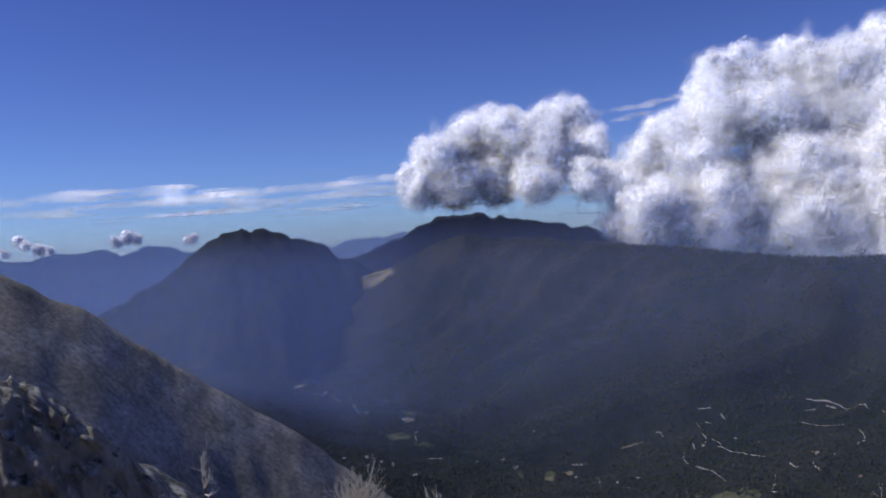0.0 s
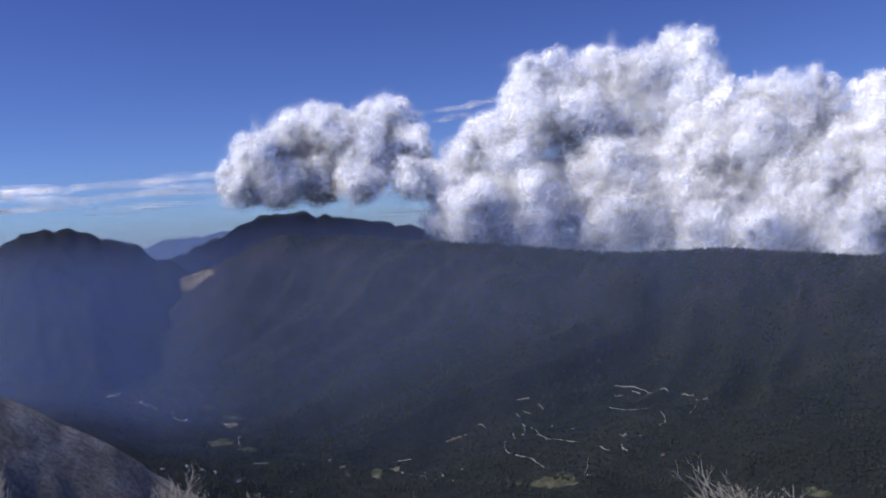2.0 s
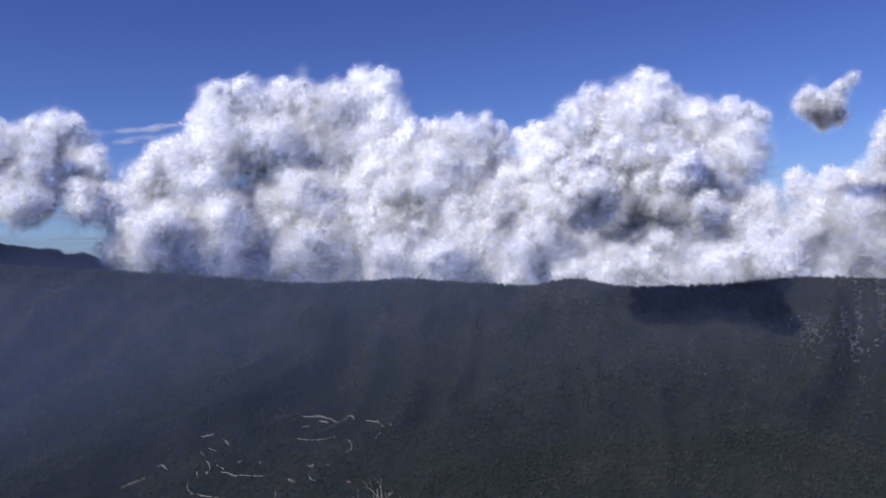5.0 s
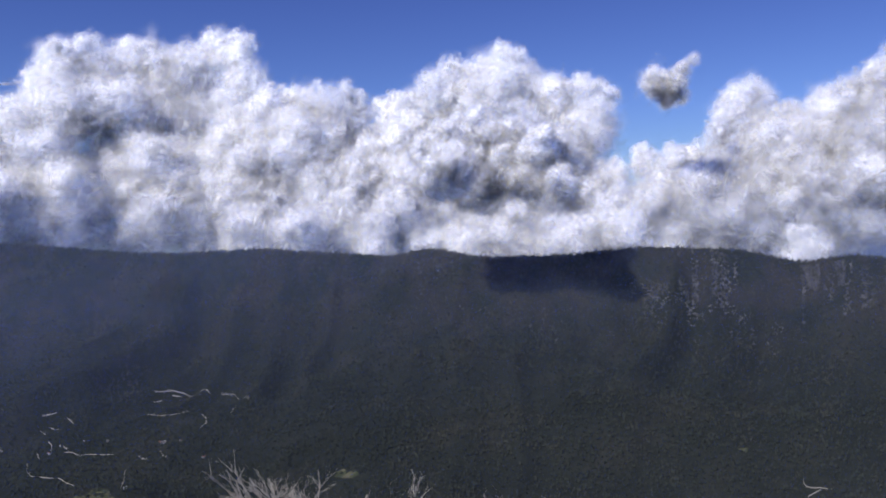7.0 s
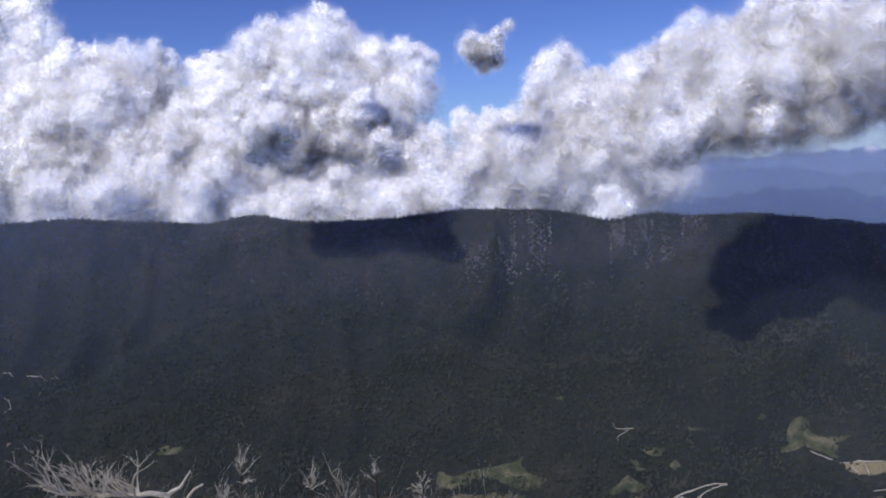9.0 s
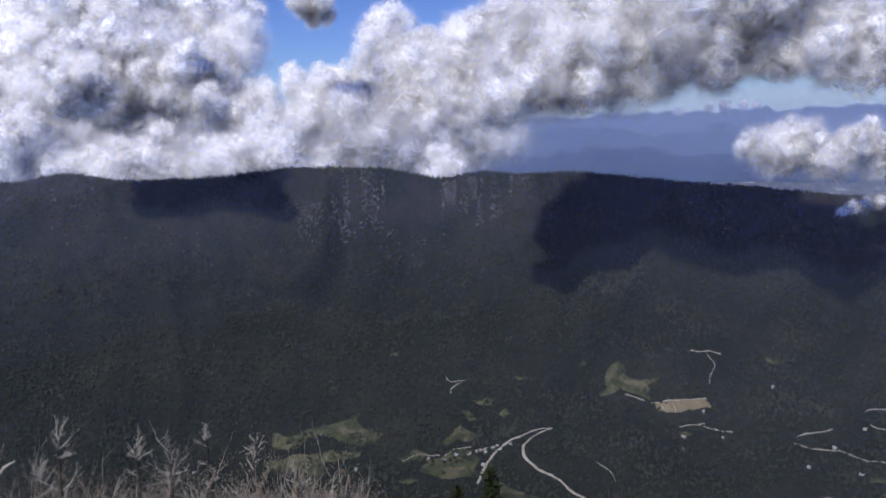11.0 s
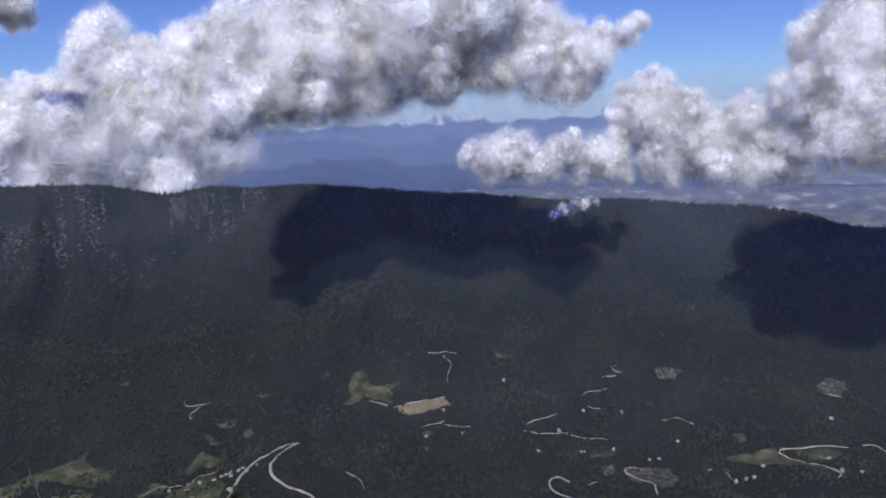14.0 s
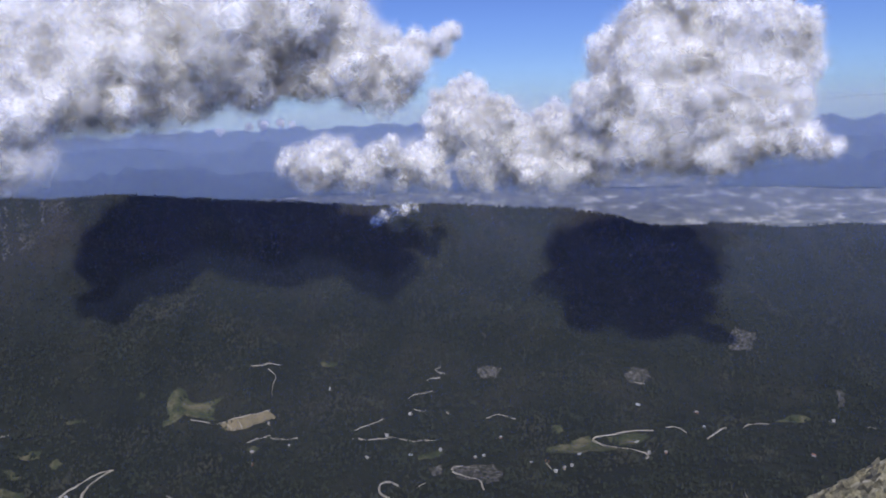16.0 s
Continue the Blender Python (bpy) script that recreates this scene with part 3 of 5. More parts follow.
cloud("small bright cloud low over the plain",
      [(86.0, -3.1, 1.08), (87.5, -3.4, 1.35), (89.2, -3.2, 1.35), (90.5, -4.0, 1.23), (91.7, -3.1, 1.08), (92.5, -2.1, 0.54), (92.8, -4.1, 1.16), (94.6, -3.4, 1.54), (95.2, -2.3, 0.77), (96.4, 0.2, 1.16), (97.9, 0.9, 1.35), (96.7, -1.2, 1.54), (98.6, -1.7, 1.93), (98.6, -3.9, 1.35), (100.5, -1.2, 1.54), (101.3, -2.9, 2.12), (103.6, -0.8, 1.35), (103.9, -2.6, 1.93), (104.3, -4.1, 1.35), (106.2, -2.3, 2.31), (102.0, -4.4, 0.96), (95.5, -4.4, 0.96), (106.5, -4.1, 1.16)], 2750, 6, 8, 22500, 0.25, swell=9, lean=0.016)
cloud("bulging white cumulus over the plain",
      [(106.9, -0.1, 1.74), (108.0, 2.4, 1.74), (109.4, 4.5, 1.74), (110.8, 5.3, 1.74), (112.6, 4.0, 2.31), (114.6, 4.8, 1.93), (116.6, 4.7, 1.74), (117.9, 3.7, 1.74), (119.1, 3.5, 0.85), (118.6, 2.1, 1.47), (116.0, 2.4, 2.70), (113.0, 1.2, 3.09), (109.8, 2.0, 2.70), (109.8, -0.7, 2.70), (108.8, -2.9, 1.54), (112.7, -1.7, 2.51), (115.4, -0.7, 2.70), (117.6, -0.1, 1.74), (114.1, -3.3, 1.16), (114.8, -2.7, 1.35), (117.5, -2.2, 1.16), (119.4, -2.5, 0.85), (120.7, -3.0, 0.46)], 2000, 6, 9, 30000, 0.22, swell=9, lean=0.016)


# ---- thin high cloud, and small clouds near the horizon ----
def flat_cloud(name, label, specs, dist, mat, seed, squash):
    """Drawn-out thin puffs: bearing, elevation, half length and half height in degrees."""
    rng = np.random.default_rng(seed)
    balls = []
    for az, el, long, high in specs:
        for k in range(12 if squash else 34):
            q = rng.uniform(-1, 1) if squash else float(np.clip(rng.normal(0, 0.5), -1, 1))
            balls.append((az + q * long, el + rng.normal(0, high * 0.5) + q * 0.05 * long, high * rng.uniform(0.3, 0.9) * (1 - 0.6 * abs(q)) * (0.5 if squash else 1), long * 0.5 * rng.uniform(0.5, 1) if squash else 0))
    verts, faces = ball_mesh([(np.zeros(3), 1.0)] * len(balls))
    n = len(verts) // len(balls)
    verts = verts.reshape(len(balls), n, 3)
    for k, (az, el, h, long) in enumerate(balls):
        c = np.array([math.sin(radians(az)), math.cos(radians(az)), math.tan(radians(el))]) * dist
        right = np.array([math.cos(radians(az)), -math.sin(radians(az)), 0])
        ahead = np.array([math.sin(radians(az)), math.cos(radians(az)), 0])
        hh, ll = dist * math.tan(radians(h)), dist * math.tan(radians(max(long, h)))
        v = verts[k]
        verts[k] = c + v[:, :1] * right * ll + v[:, 1:2] * ahead * (ll if squash else hh * 2) + v[:, 2:] * np.array([0, 0, hh])
    ob = mesh_object(name, verts.reshape(-1, 3), faces, mat)
    return tagged(ob, label, "cloud")


flat_cloud("cirrus_cloud", "thin white streaks of high cloud", [(13, 7.9, 1.8, 0.1), (14.5, 7.5, 1.6, 0.12), (12.6, 7.2, 1.3, 0.1), (15.3, 8.2, 1.0, 0.1)], 4300, M_CIRRUS, 301, True)
flat_cloud("cirrus_cloud", "pale hazy bands of high cloud near the horizon", [(-26, 3.8, 4.5, 0.35), (-21, 4.3, 4.0, 0.3), (-20, 3.2, 6.0, 0.4), (-13, 3.9, 6.0, 0.4), (-8, 3.5, 6.0, 0.45),
           (-4, 4.3, 4.0, 0.25), (-1, 3.4, 4.0, 0.25), (-15, 2.7, 6.0, 0.2), (-5, 2.7, 5.0, 0.25), (5, 2.4, 4.0, 0.25), (12, 1.2, 3.0, 0.25)], 4750, M_CIRRUS, 302, True)
cloud("small white cumulus on the far horizon", [(-28.4, 0.8, 0.35),(-27.6, 0.7, 0.3),(-26.8, 1.4, 0.35),(-26.4, 1.1, 0.3),(-25.6, 0.8, 0.4),(-25.0, 0.7, 0.25)], 4300, 8, 21, 2600, dense=False, fleck=0.6)
cloud("small white cumulus on the far horizon", [(-21.2, 1.0, 0.35),(-20.5, 1.3, 0.45),(-19.9, 1.1, 0.35),(-16.9, 0.9, 0.25),(-16.5, 1.0, 0.3)], 4300, 8, 22, 2600, dense=False, fleck=0.6)
cloud("row of tiny clouds far over the plain", [(83.2, -0.6, 0.2),(84.2, -0.5, 0.25),(85.3, -0.45, 0.22),(86.1, -0.5, 0.18),(81.4, -0.8, 0.2)], 4500, 8, 24, 900, dense=False, fleck=0.8)
cloud("torn rag of mist drifting below the crest", [(91.3, -7.2, 0.25),(91.9, -7.0, 0.32),(92.6, -6.7, 0.36),(93.3, -6.5, 0.3),(94.1, -6.35, 0.2)], 2300, 8, 25, 280, 0.8, dense=False, reach=2.0, fleck=0.7)
flat_cloud("cloud", "row of tiny clouds far over the plain", [(122, 0.1, 2.5, 0.12), (120, 0.3, 1.5, 0.1)], 4700, M_CIRRUS, 307, True)


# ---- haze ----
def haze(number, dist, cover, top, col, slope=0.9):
    """A thin tinted sheet that stands in for haze in the valley air: it grows thicker away from the ground and thins
    out again upwards.
    """
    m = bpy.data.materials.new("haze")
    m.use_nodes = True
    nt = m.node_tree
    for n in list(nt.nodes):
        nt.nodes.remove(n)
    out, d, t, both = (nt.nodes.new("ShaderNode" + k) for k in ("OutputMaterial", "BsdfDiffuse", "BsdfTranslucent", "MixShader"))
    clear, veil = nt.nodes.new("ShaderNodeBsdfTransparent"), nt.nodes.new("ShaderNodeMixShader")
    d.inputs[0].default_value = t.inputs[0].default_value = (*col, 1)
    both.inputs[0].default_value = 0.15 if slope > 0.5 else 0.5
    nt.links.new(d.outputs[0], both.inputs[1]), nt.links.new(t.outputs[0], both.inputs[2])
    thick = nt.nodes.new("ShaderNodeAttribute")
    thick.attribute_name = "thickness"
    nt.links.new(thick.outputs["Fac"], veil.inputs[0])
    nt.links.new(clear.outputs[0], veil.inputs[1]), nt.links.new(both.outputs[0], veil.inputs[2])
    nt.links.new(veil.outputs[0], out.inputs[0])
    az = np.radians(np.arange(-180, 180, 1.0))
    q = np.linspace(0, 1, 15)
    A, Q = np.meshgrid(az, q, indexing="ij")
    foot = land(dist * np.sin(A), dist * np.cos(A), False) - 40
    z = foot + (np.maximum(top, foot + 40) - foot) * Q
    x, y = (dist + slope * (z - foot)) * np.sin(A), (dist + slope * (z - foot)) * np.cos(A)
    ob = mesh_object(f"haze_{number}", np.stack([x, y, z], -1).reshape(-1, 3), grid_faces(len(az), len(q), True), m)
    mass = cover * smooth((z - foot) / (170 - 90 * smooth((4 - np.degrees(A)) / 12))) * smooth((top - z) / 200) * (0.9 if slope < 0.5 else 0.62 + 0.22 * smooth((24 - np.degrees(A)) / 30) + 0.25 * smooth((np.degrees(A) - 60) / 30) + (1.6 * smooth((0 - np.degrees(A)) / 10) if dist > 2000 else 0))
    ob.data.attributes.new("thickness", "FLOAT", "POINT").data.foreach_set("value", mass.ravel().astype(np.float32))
    return tagged(ob, "thin see-through blue sheet standing in for valley haze", "haze", kind="structure")


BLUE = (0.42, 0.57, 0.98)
# Rings of tinted sheets imitate airlight; the nearest lifts all the dark land.
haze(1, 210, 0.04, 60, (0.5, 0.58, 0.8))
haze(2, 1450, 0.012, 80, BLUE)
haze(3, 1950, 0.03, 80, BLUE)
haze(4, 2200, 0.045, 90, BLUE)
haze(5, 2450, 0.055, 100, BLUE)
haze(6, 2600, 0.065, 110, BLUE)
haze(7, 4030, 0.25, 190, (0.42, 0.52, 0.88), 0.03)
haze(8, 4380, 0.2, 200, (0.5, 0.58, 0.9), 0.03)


# ---- woods, fields and roads on the flank ----
def spot(az, r):
    return r * math.sin(radians(az)), r * math.cos(radians(az))


WAYS, CLEAR = [], []
M_ROAD = two_scale("pale_dirt_road", [(0.3, (0.42, 0.38, 0.31)), (0.7, (0.68, 0.63, 0.53))], 0.05, 0.4, (0.8,) * 3)
M_MEADOW = two_scale("meadow_grass", [(0.3, (0.0473, 0.064, 0.0349)), (0.48, (0.1001, 0.1168, 0.0599)), (0.66, (0.2364, 0.2157, 0.1331))], 0.03, 0.16, (0.4,) * 3)
M_BARE = two_scale("bare_earth", [(0.3, (0.2125, 0.1875, 0.1125)), (0.7, (0.375, 0.3125, 0.2))], 0.04, 0.25, (0.7,) * 3)
M_SCREE = two_scale("pale_scree", [(0.4, (0.048, 0.0528, 0.0432)), (0.52, (0.1344, 0.1296, 0.1152)), (0.64, (0.3264, 0.312, 0.288))], 0.15, 0.4, (0.35,) * 3)


def along(points, step):
    """Points every step metres along a smooth way through the given ones."""
    p = np.array([spot(*q) for q in points])
    if len(p) > 2:
        q = [p[0]]
        for a, b_ in zip(p[:-1], p[1:]):
            q += [a * 0.75 + b_ * 0.25, a * 0.25 + b_ * 0.75]
        p = np.array(q + [p[-1]])
    d = np.concatenate([[0], np.cumsum(np.hypot(*np.diff(p, axis=0).T))])
    t = np.linspace(0, d[-1], max(3, int(d[-1] / step)))
    return np.stack([np.interp(t, d, p[:, 0]), np.interp(t, d, p[:, 1])], -1)


def road(width, points):
    """A road over the ground, by bearing and distance along the way."""
    p = along(points, 4.0)
    p = p + np.stack([fbm(p[:, 0] / 40, p[:, 1] / 40, 2, 61), fbm(p[:, 0] / 40, p[:, 1] / 40, 2, 67)], -1) * 3
    tan = np.gradient(p, axis=0)
    side = np.stack([-tan[:, 1], tan[:, 0]], -1) / (np.hypot(tan[:, 0], tan[:, 1])[:, None] + 1e-6)
    w = width * (0.34 if width > 6 else 0.26 if width > 5 else 0.18) * (1 + 0.5 * fbm(p[:, 0] / 25, p[:, 1] / 25, 2, 71))[:, None]
    rows = []
    for off in (-1.0, -0.85, 0, 0.85, 1.0):
        q = p + side * w * off
        lift = np.where(abs(off) == 1.0, -1.5, 1.4)
        rows.append(np.concatenate([q, (land(q[:, 0], q[:, 1]) + lift)[:, None]], 1))
    verts = np.stack(rows, 1).reshape(-1, 3)
    ob = mesh_object("road", verts, grid_faces(len(p), 5)[:, ::-1], M_ROAD)
    WAYS.append((width, p))
    return tagged(ob, "pale unpaved mountain road cut through woods", "road", kind="structure")


def inside(px, py, poly):
    x, y = poly[:, 0], poly[:, 1]
    hit = np.zeros(px.shape, bool)
    for k in range(len(poly)):
        x0, y0, x1, y1 = x[k - 1], y[k - 1], x[k], y[k]
        cross = (y0 > py) != (y1 > py)
        hit ^= cross & (px < (x1 - x0) * (py - y0) / (y1 - y0 + 1e-9) + x0)
    return hit


KINDS = {"meadow": (M_MEADOW, "grassy green clearing among dark pine woods"), "bare": (M_BARE, "bare tan earth clearing with dry grass"),
         "scree": (M_SCREE, "pale stony clearing with rubble and scrub")}


def field(kind, corners):
    """A clearing over the ground, by the bearing and distance of its corners."""
    poly = np.array([spot(*c) for c in corners])
    lo, hi = poly.min(0) - 4, poly.max(0) + 4
    step = max(2.5, float((hi - lo).max()) / 90)
    gx, gy = np.arange(lo[0], hi[0], step), np.arange(lo[1], hi[1], step)
    X, Y = np.meshgrid(gx, gy, indexing="ij")
    wob = 3.5
    keep = inside(X + fbm(X / 15, Y / 15, 3, 81) * wob, Y + fbm(X / 15, Y / 15, 3, 83) * wob, poly)
    f = grid_faces(len(gx), len(gy))
    f = f[keep.ravel()[f].all(1)]
    CLEAR.append((kind, poly))
    if len(f) < 4:
        return
    used, inv = np.unique(f, return_inverse=True)
    verts = np.stack([X, Y, land(X, Y) + 1.1], -1).reshape(-1, 3)[used]
    mat, label = KINDS[kind]
    tagged(mesh_object("field", verts, inv.reshape(f.shape), mat), label, "field", kind="structure")


# roads, then clearings
road(4.4, [(-12.2, 3471), (-12.05, 3153), (-11.89, 3075)])
road(3.9, [(-10.57, 2973), (-10.17, 3075), (-9.78, 3093)])
road(3.3, [(-9.72, 2928), (-8.17, 2943), (-7.6, 2832)])
road(3.9, [(-6.73, 2796), (-6.57, 2700), (-5.78, 2706)])
road(3.9, [(-2.56, 2532), (-2.75, 2445), (-2.6, 2370)])
road(5.0, [(-1.78, 2226), (-0.92, 2232)])
road(3.9, [(-4.39, 2112), (-4.21, 2067)])
road(5.0, [(-14.9, 3693), (-14.36, 3567), (-13.8, 3552)])
road(3, [(13.91, 2421), (13.49, 2424)])
road(3, [(13.75, 2421), (14.00, 2409)])
road(3, [(16.15, 2424), (16.41, 2412)])
road(3.6, [(16.50, 2388), (16.71, 2373), (16.61, 2328)])
road(3.4, [(15.88, 2337), (15.97, 2313)])
road(3.2, [(15.27, 2313), (15.21, 2283), (15.49, 2235), (16.13, 2217), (16.89, 2205), (17.37, 2181), (17.85, 2151)])
road(3.2, [(17.13, 2361), (17.57, 2316)])
road(3.2, [(17.37, 2310), (17.79, 2304), (18.81, 2268), (20.16, 2232)])
road(3.4, [(21.69, 2181), (21.87, 2172), (22.18, 2169)])
road(3.4, [(23.06, 2184), (23.08, 2169), (23.42, 2157)])
road(3, [(22.39, 2361), (23.20, 2358), (23.97, 2355), (24.95, 2385)])
road(3, [(22.91, 2526), (24.06, 2520), (25.21, 2505), (26.37, 2466)])
road(2.6, [(27.13, 2466), (28.09, 2427), (28.84, 2298)])
road(3.4, [(23.97, 2511), (24.50, 2505)])
road(3, [(22.86, 2499), (23.33, 2505)])
road(2.8, [(25.75, 2358), (26.10, 2250)])
road(2.8, [(27.64, 2250), (27.97, 2283)])
road(3, [(25.54, 2232), (26.10, 2247)])
road(3, [(20.48, 2031), (20.70, 2091), (20.79, 2154)])
road(3, [(17.65, 2433), (17.98, 2418)])
road(2.6, [(16.29, 2451), (17.07, 2451)])
road(2.6, [(16.70, 2424), (17.11, 2415)])
road(2.6, [(9.59, 2292), (9.70, 2124)])
road(2.6, [(7.82, 2343), (8.74, 2343)])
road(6.8, [(67.42, 1392), (67.78, 1422), (68.40, 1479), (69.13, 1521), (69.96, 1557), (70.71, 1578)])
road(6.8, [(76.17, 1317), (74.15, 1383), (72.74, 1434), (71.33, 1470), (70.82, 1506), (70.76, 1536), (71.27, 1560)])
road(4.2, [(70.71, 1578), (71.41, 1575), (72.96, 1587)])
road(4.2, [(71.27, 1560), (72.02, 1569), (72.96, 1587)])
road(3.4, [(61.99, 1485), (64.03, 1521), (66.07, 1521), (67.30, 1551)])
road(3, [(65.45, 1782), (65.49, 1767), (66.01, 1761), (66.72, 1752), (67.02, 1758)])
road(2.6, [(66.43, 1749), (65.87, 1743), (65.71, 1737), (65.83, 1725)])
road(2.4, [(75.86, 1479), (76.12, 1464), (76.70, 1449), (77.12, 1437), (77.27, 1416)])
road(2.6, [(82.22, 1851), (83.01, 1851), (84.32, 1857)])
road(2.8, [(83.40, 1839), (83.89, 1821), (83.66, 1791), (83.63, 1755)])
road(4.6, [(78.01, 1704), (78.59, 1704), (79.25, 1698)])
road(4, [(79.76, 1692), (81.17, 1692), (82.38, 1704), (83.38, 1707)])
road(4.4, [(80.47, 1683), (80.66, 1668), (80.92, 1656)])
road(4.4, [(81.23, 1683), (81.34, 1674), (81.36, 1659)])
road(3.2, [(81.68, 1611), (82.90, 1629), (83.31, 1629)])
road(3.6, [(82.90, 1626), (83.90, 1605), (85.11, 1605)])
road(3, [(89.16, 1605), (90.18, 1623), (91.19, 1650)])
road(2.8, [(88.94, 1587), (90.35, 1581), (93.17, 1593), (95.16, 1590)])
road(3.2, [(95.42, 1845), (94.94, 1836), (95.33, 1824), (95.80, 1824)])
road(3, [(94.42, 1800), (95.41, 1809)])
road(3.2, [(93.02, 1737), (93.30, 1755), (94.01, 1761), (94.73, 1764)])
road(2.6, [(93.40, 1698), (94.40, 1689)])
road(6, [(92.10, 1422), (91.50, 1446), (90.89, 1449), (90.67, 1425), (90.87, 1395), (91.67, 1368), (92.28, 1350)])
road(6, [(96.73, 1485), (96.14, 1479), (95.86, 1464), (96.33, 1452), (97.32, 1434), (98.03, 1413), (98.23, 1374)])
road(4.2, [(93.43, 1398), (94.00, 1422)])
road(2.8, [(98.48, 1680), (99.10, 1689), (99.48, 1701), (100.06, 1686), (100.63, 1677)])
road(5.6, [(110.13, 1653), (108.39, 1632), (106.97, 1623), (106.25, 1617), (106.07, 1608), (106.62, 1593), (107.71, 1560), (108.95, 1557), (109.66, 1551), (109.95, 1536), (109.67, 1515)])
road(4.5, [(110.98, 1668), (111.49, 1680), (112.00, 1674), (112.45, 1653)])
road(5.6, [(113.78, 1629), (114.47, 1659), (115.04, 1695)])
road(3, [(102.75, 1482), (103.13, 1455), (103.51, 1434)])
road(2.6, [(109.00, 1851), (109.69, 1857)])
road(4.8, [(116.08, 1695), (116.43, 1719), (117.14, 1719), (117.66, 1719)])
road(3.4, [(121.24, 1791), (121.73, 1794)])
road(3, [(123.53, 1791), (124.01, 1794)])
field("meadow", [(-2.82, 2328), (-2.01, 2388), (-1.27, 2361), (-2.24, 2298)])
field("meadow", [(-5.23, 2943), (-4.62, 2934), (-3.79, 2889), (-4.44, 2901)])
field("meadow", [(-3.67, 2817), (-2.26, 2799), (-1.27, 2745), (-2.9, 2742)])
field("bare", [(-3.61, 2685), (-2.9, 2724), (-2.52, 2682), (-3.42, 2625)])
field("meadow", [(-4.77, 2406), (-2.97, 2484), (-3.0, 2370), (-4.4, 2331)])
field("bare", [(-10.67, 2967), (-10.08, 3069), (-9.73, 3036), (-10.09, 2976)])
field("bare", [(-8.03, 3951), (-6.8, 3864), (-7.28, 3828)])
field("bare", [(-6.78, 4899), (-5.23, 4899), (-3.32, 3756), (-3.73, 3753), (-5.66, 3921)])
field("bare", [(11.01, 2385), (11.40, 2391), (12.17, 2400), (12.89, 2403), (12.73, 2397), (11.96, 2391), (11.27, 2382)])
field("meadow", [(5.79, 2178), (6.36, 2238), (7.07, 2331), (6.76, 2175), (6.59, 2145), (5.95, 2154)])
field("meadow", [(4.24, 2238), (4.75, 2205), (4.48, 2154), (4.14, 2172)])
field("meadow", [(16.70, 1986), (18.27, 2007), (19.07, 2046), (19.83, 2034), (19.87, 1971), (20.18, 1965), (19.78, 1956), (18.61, 1950), (16.88, 1971)])
field("meadow", [(15.55, 2004), (16.51, 1995), (15.92, 1983)])
field("meadow", [(34.05, 1872), (34.99, 1875), (36.09, 1839), (35.88, 1824), (34.40, 1848)])
field("bare", [(7.17, 2328), (7.98, 2334), (7.97, 2331), (7.24, 2211)])
field("meadow", [(52.84, 1620), (53.11, 1653), (54.20, 1629), (55.55, 1641), (57.10, 1644), (58.27, 1656), (59.48, 1674), (59.04, 1650), (59.58, 1620), (60.93, 1605), (60.09, 1560), (59.29, 1548), (57.40, 1596), (55.49, 1602), (54.69, 1581), (53.19, 1596)])
field("meadow", [(52.01, 1572), (54.66, 1566), (56.96, 1566), (59.28, 1539), (58.85, 1509), (56.50, 1521), (56.43, 1452), (54.56, 1506), (52.34, 1551)])
field("meadow", [(61.60, 1491), (62.85, 1524), (64.04, 1527), (63.40, 1488), (62.19, 1479)])
field("meadow", [(63.16, 1458), (64.01, 1503), (66.88, 1536), (67.75, 1482), (66.99, 1407), (64.74, 1419)])
field("bare", [(64.79, 1461), (66.42, 1458), (66.81, 1443), (65.17, 1440)])
field("meadow", [(61.29, 1848), (62.28, 1860), (62.06, 1842)])
field("meadow", [(67.25, 1692), (67.87, 1710), (68.86, 1701), (68.64, 1677), (67.84, 1680)])
field("meadow", [(66.41, 1656), (67.01, 1662), (67.59, 1644), (66.97, 1632)])
field("meadow", [(69.02, 1659), (69.65, 1674), (69.99, 1650), (69.41, 1641)])
field("meadow", [(61.51, 1425), (62.73, 1434), (63.32, 1419), (62.69, 1410)])
field("meadow", [(68.36, 1338), (69.03, 1401), (70.44, 1383), (72.07, 1350), (70.82, 1296)])
field("meadow", [(64.89, 1575), (65.94, 1611), (66.56, 1611), (67.74, 1593), (66.91, 1560), (65.28, 1557)])
field("meadow", [(76.95, 1785), (77.97, 1791), (78.16, 1755), (80.54, 1764), (79.71, 1740), (79.63, 1713), (79.89, 1698), (78.21, 1713), (77.14, 1701), (76.22, 1698), (76.12, 1704), (76.65, 1722), (76.52, 1761)])
field("bare", [(79.94, 1674), (80.04, 1692), (81.17, 1692), (82.78, 1707), (83.38, 1707), (83.88, 1677), (83.16, 1677), (81.53, 1662), (80.72, 1656)])
field("meadow", [(74.77, 1779), (75.04, 1797), (75.45, 1779), (75.19, 1773)])
field("meadow", [(70.22, 1767), (71.52, 1758), (71.32, 1749), (70.39, 1755)])
field("meadow", [(81.45, 1578), (82.07, 1596), (82.67, 1584), (81.85, 1569)])
field("meadow", [(86.83, 1848), (88.42, 1851), (88.09, 1827), (87.29, 1824)])
field("scree", [(95.94, 1479), (97.53, 1491), (99.10, 1491), (99.80, 1449), (99.29, 1404), (98.51, 1392), (97.52, 1416), (96.33, 1434)])
field("meadow", [(93.43, 1536), (95.16, 1545), (95.55, 1527), (94.55, 1506), (93.42, 1515)])
field("scree", [(94.14, 1473), (95.34, 1488), (95.34, 1452), (94.53, 1443)])
field("scree", [(97.86, 1851), (98.71, 1869), (99.86, 1866), (99.29, 1833), (98.33, 1818)])
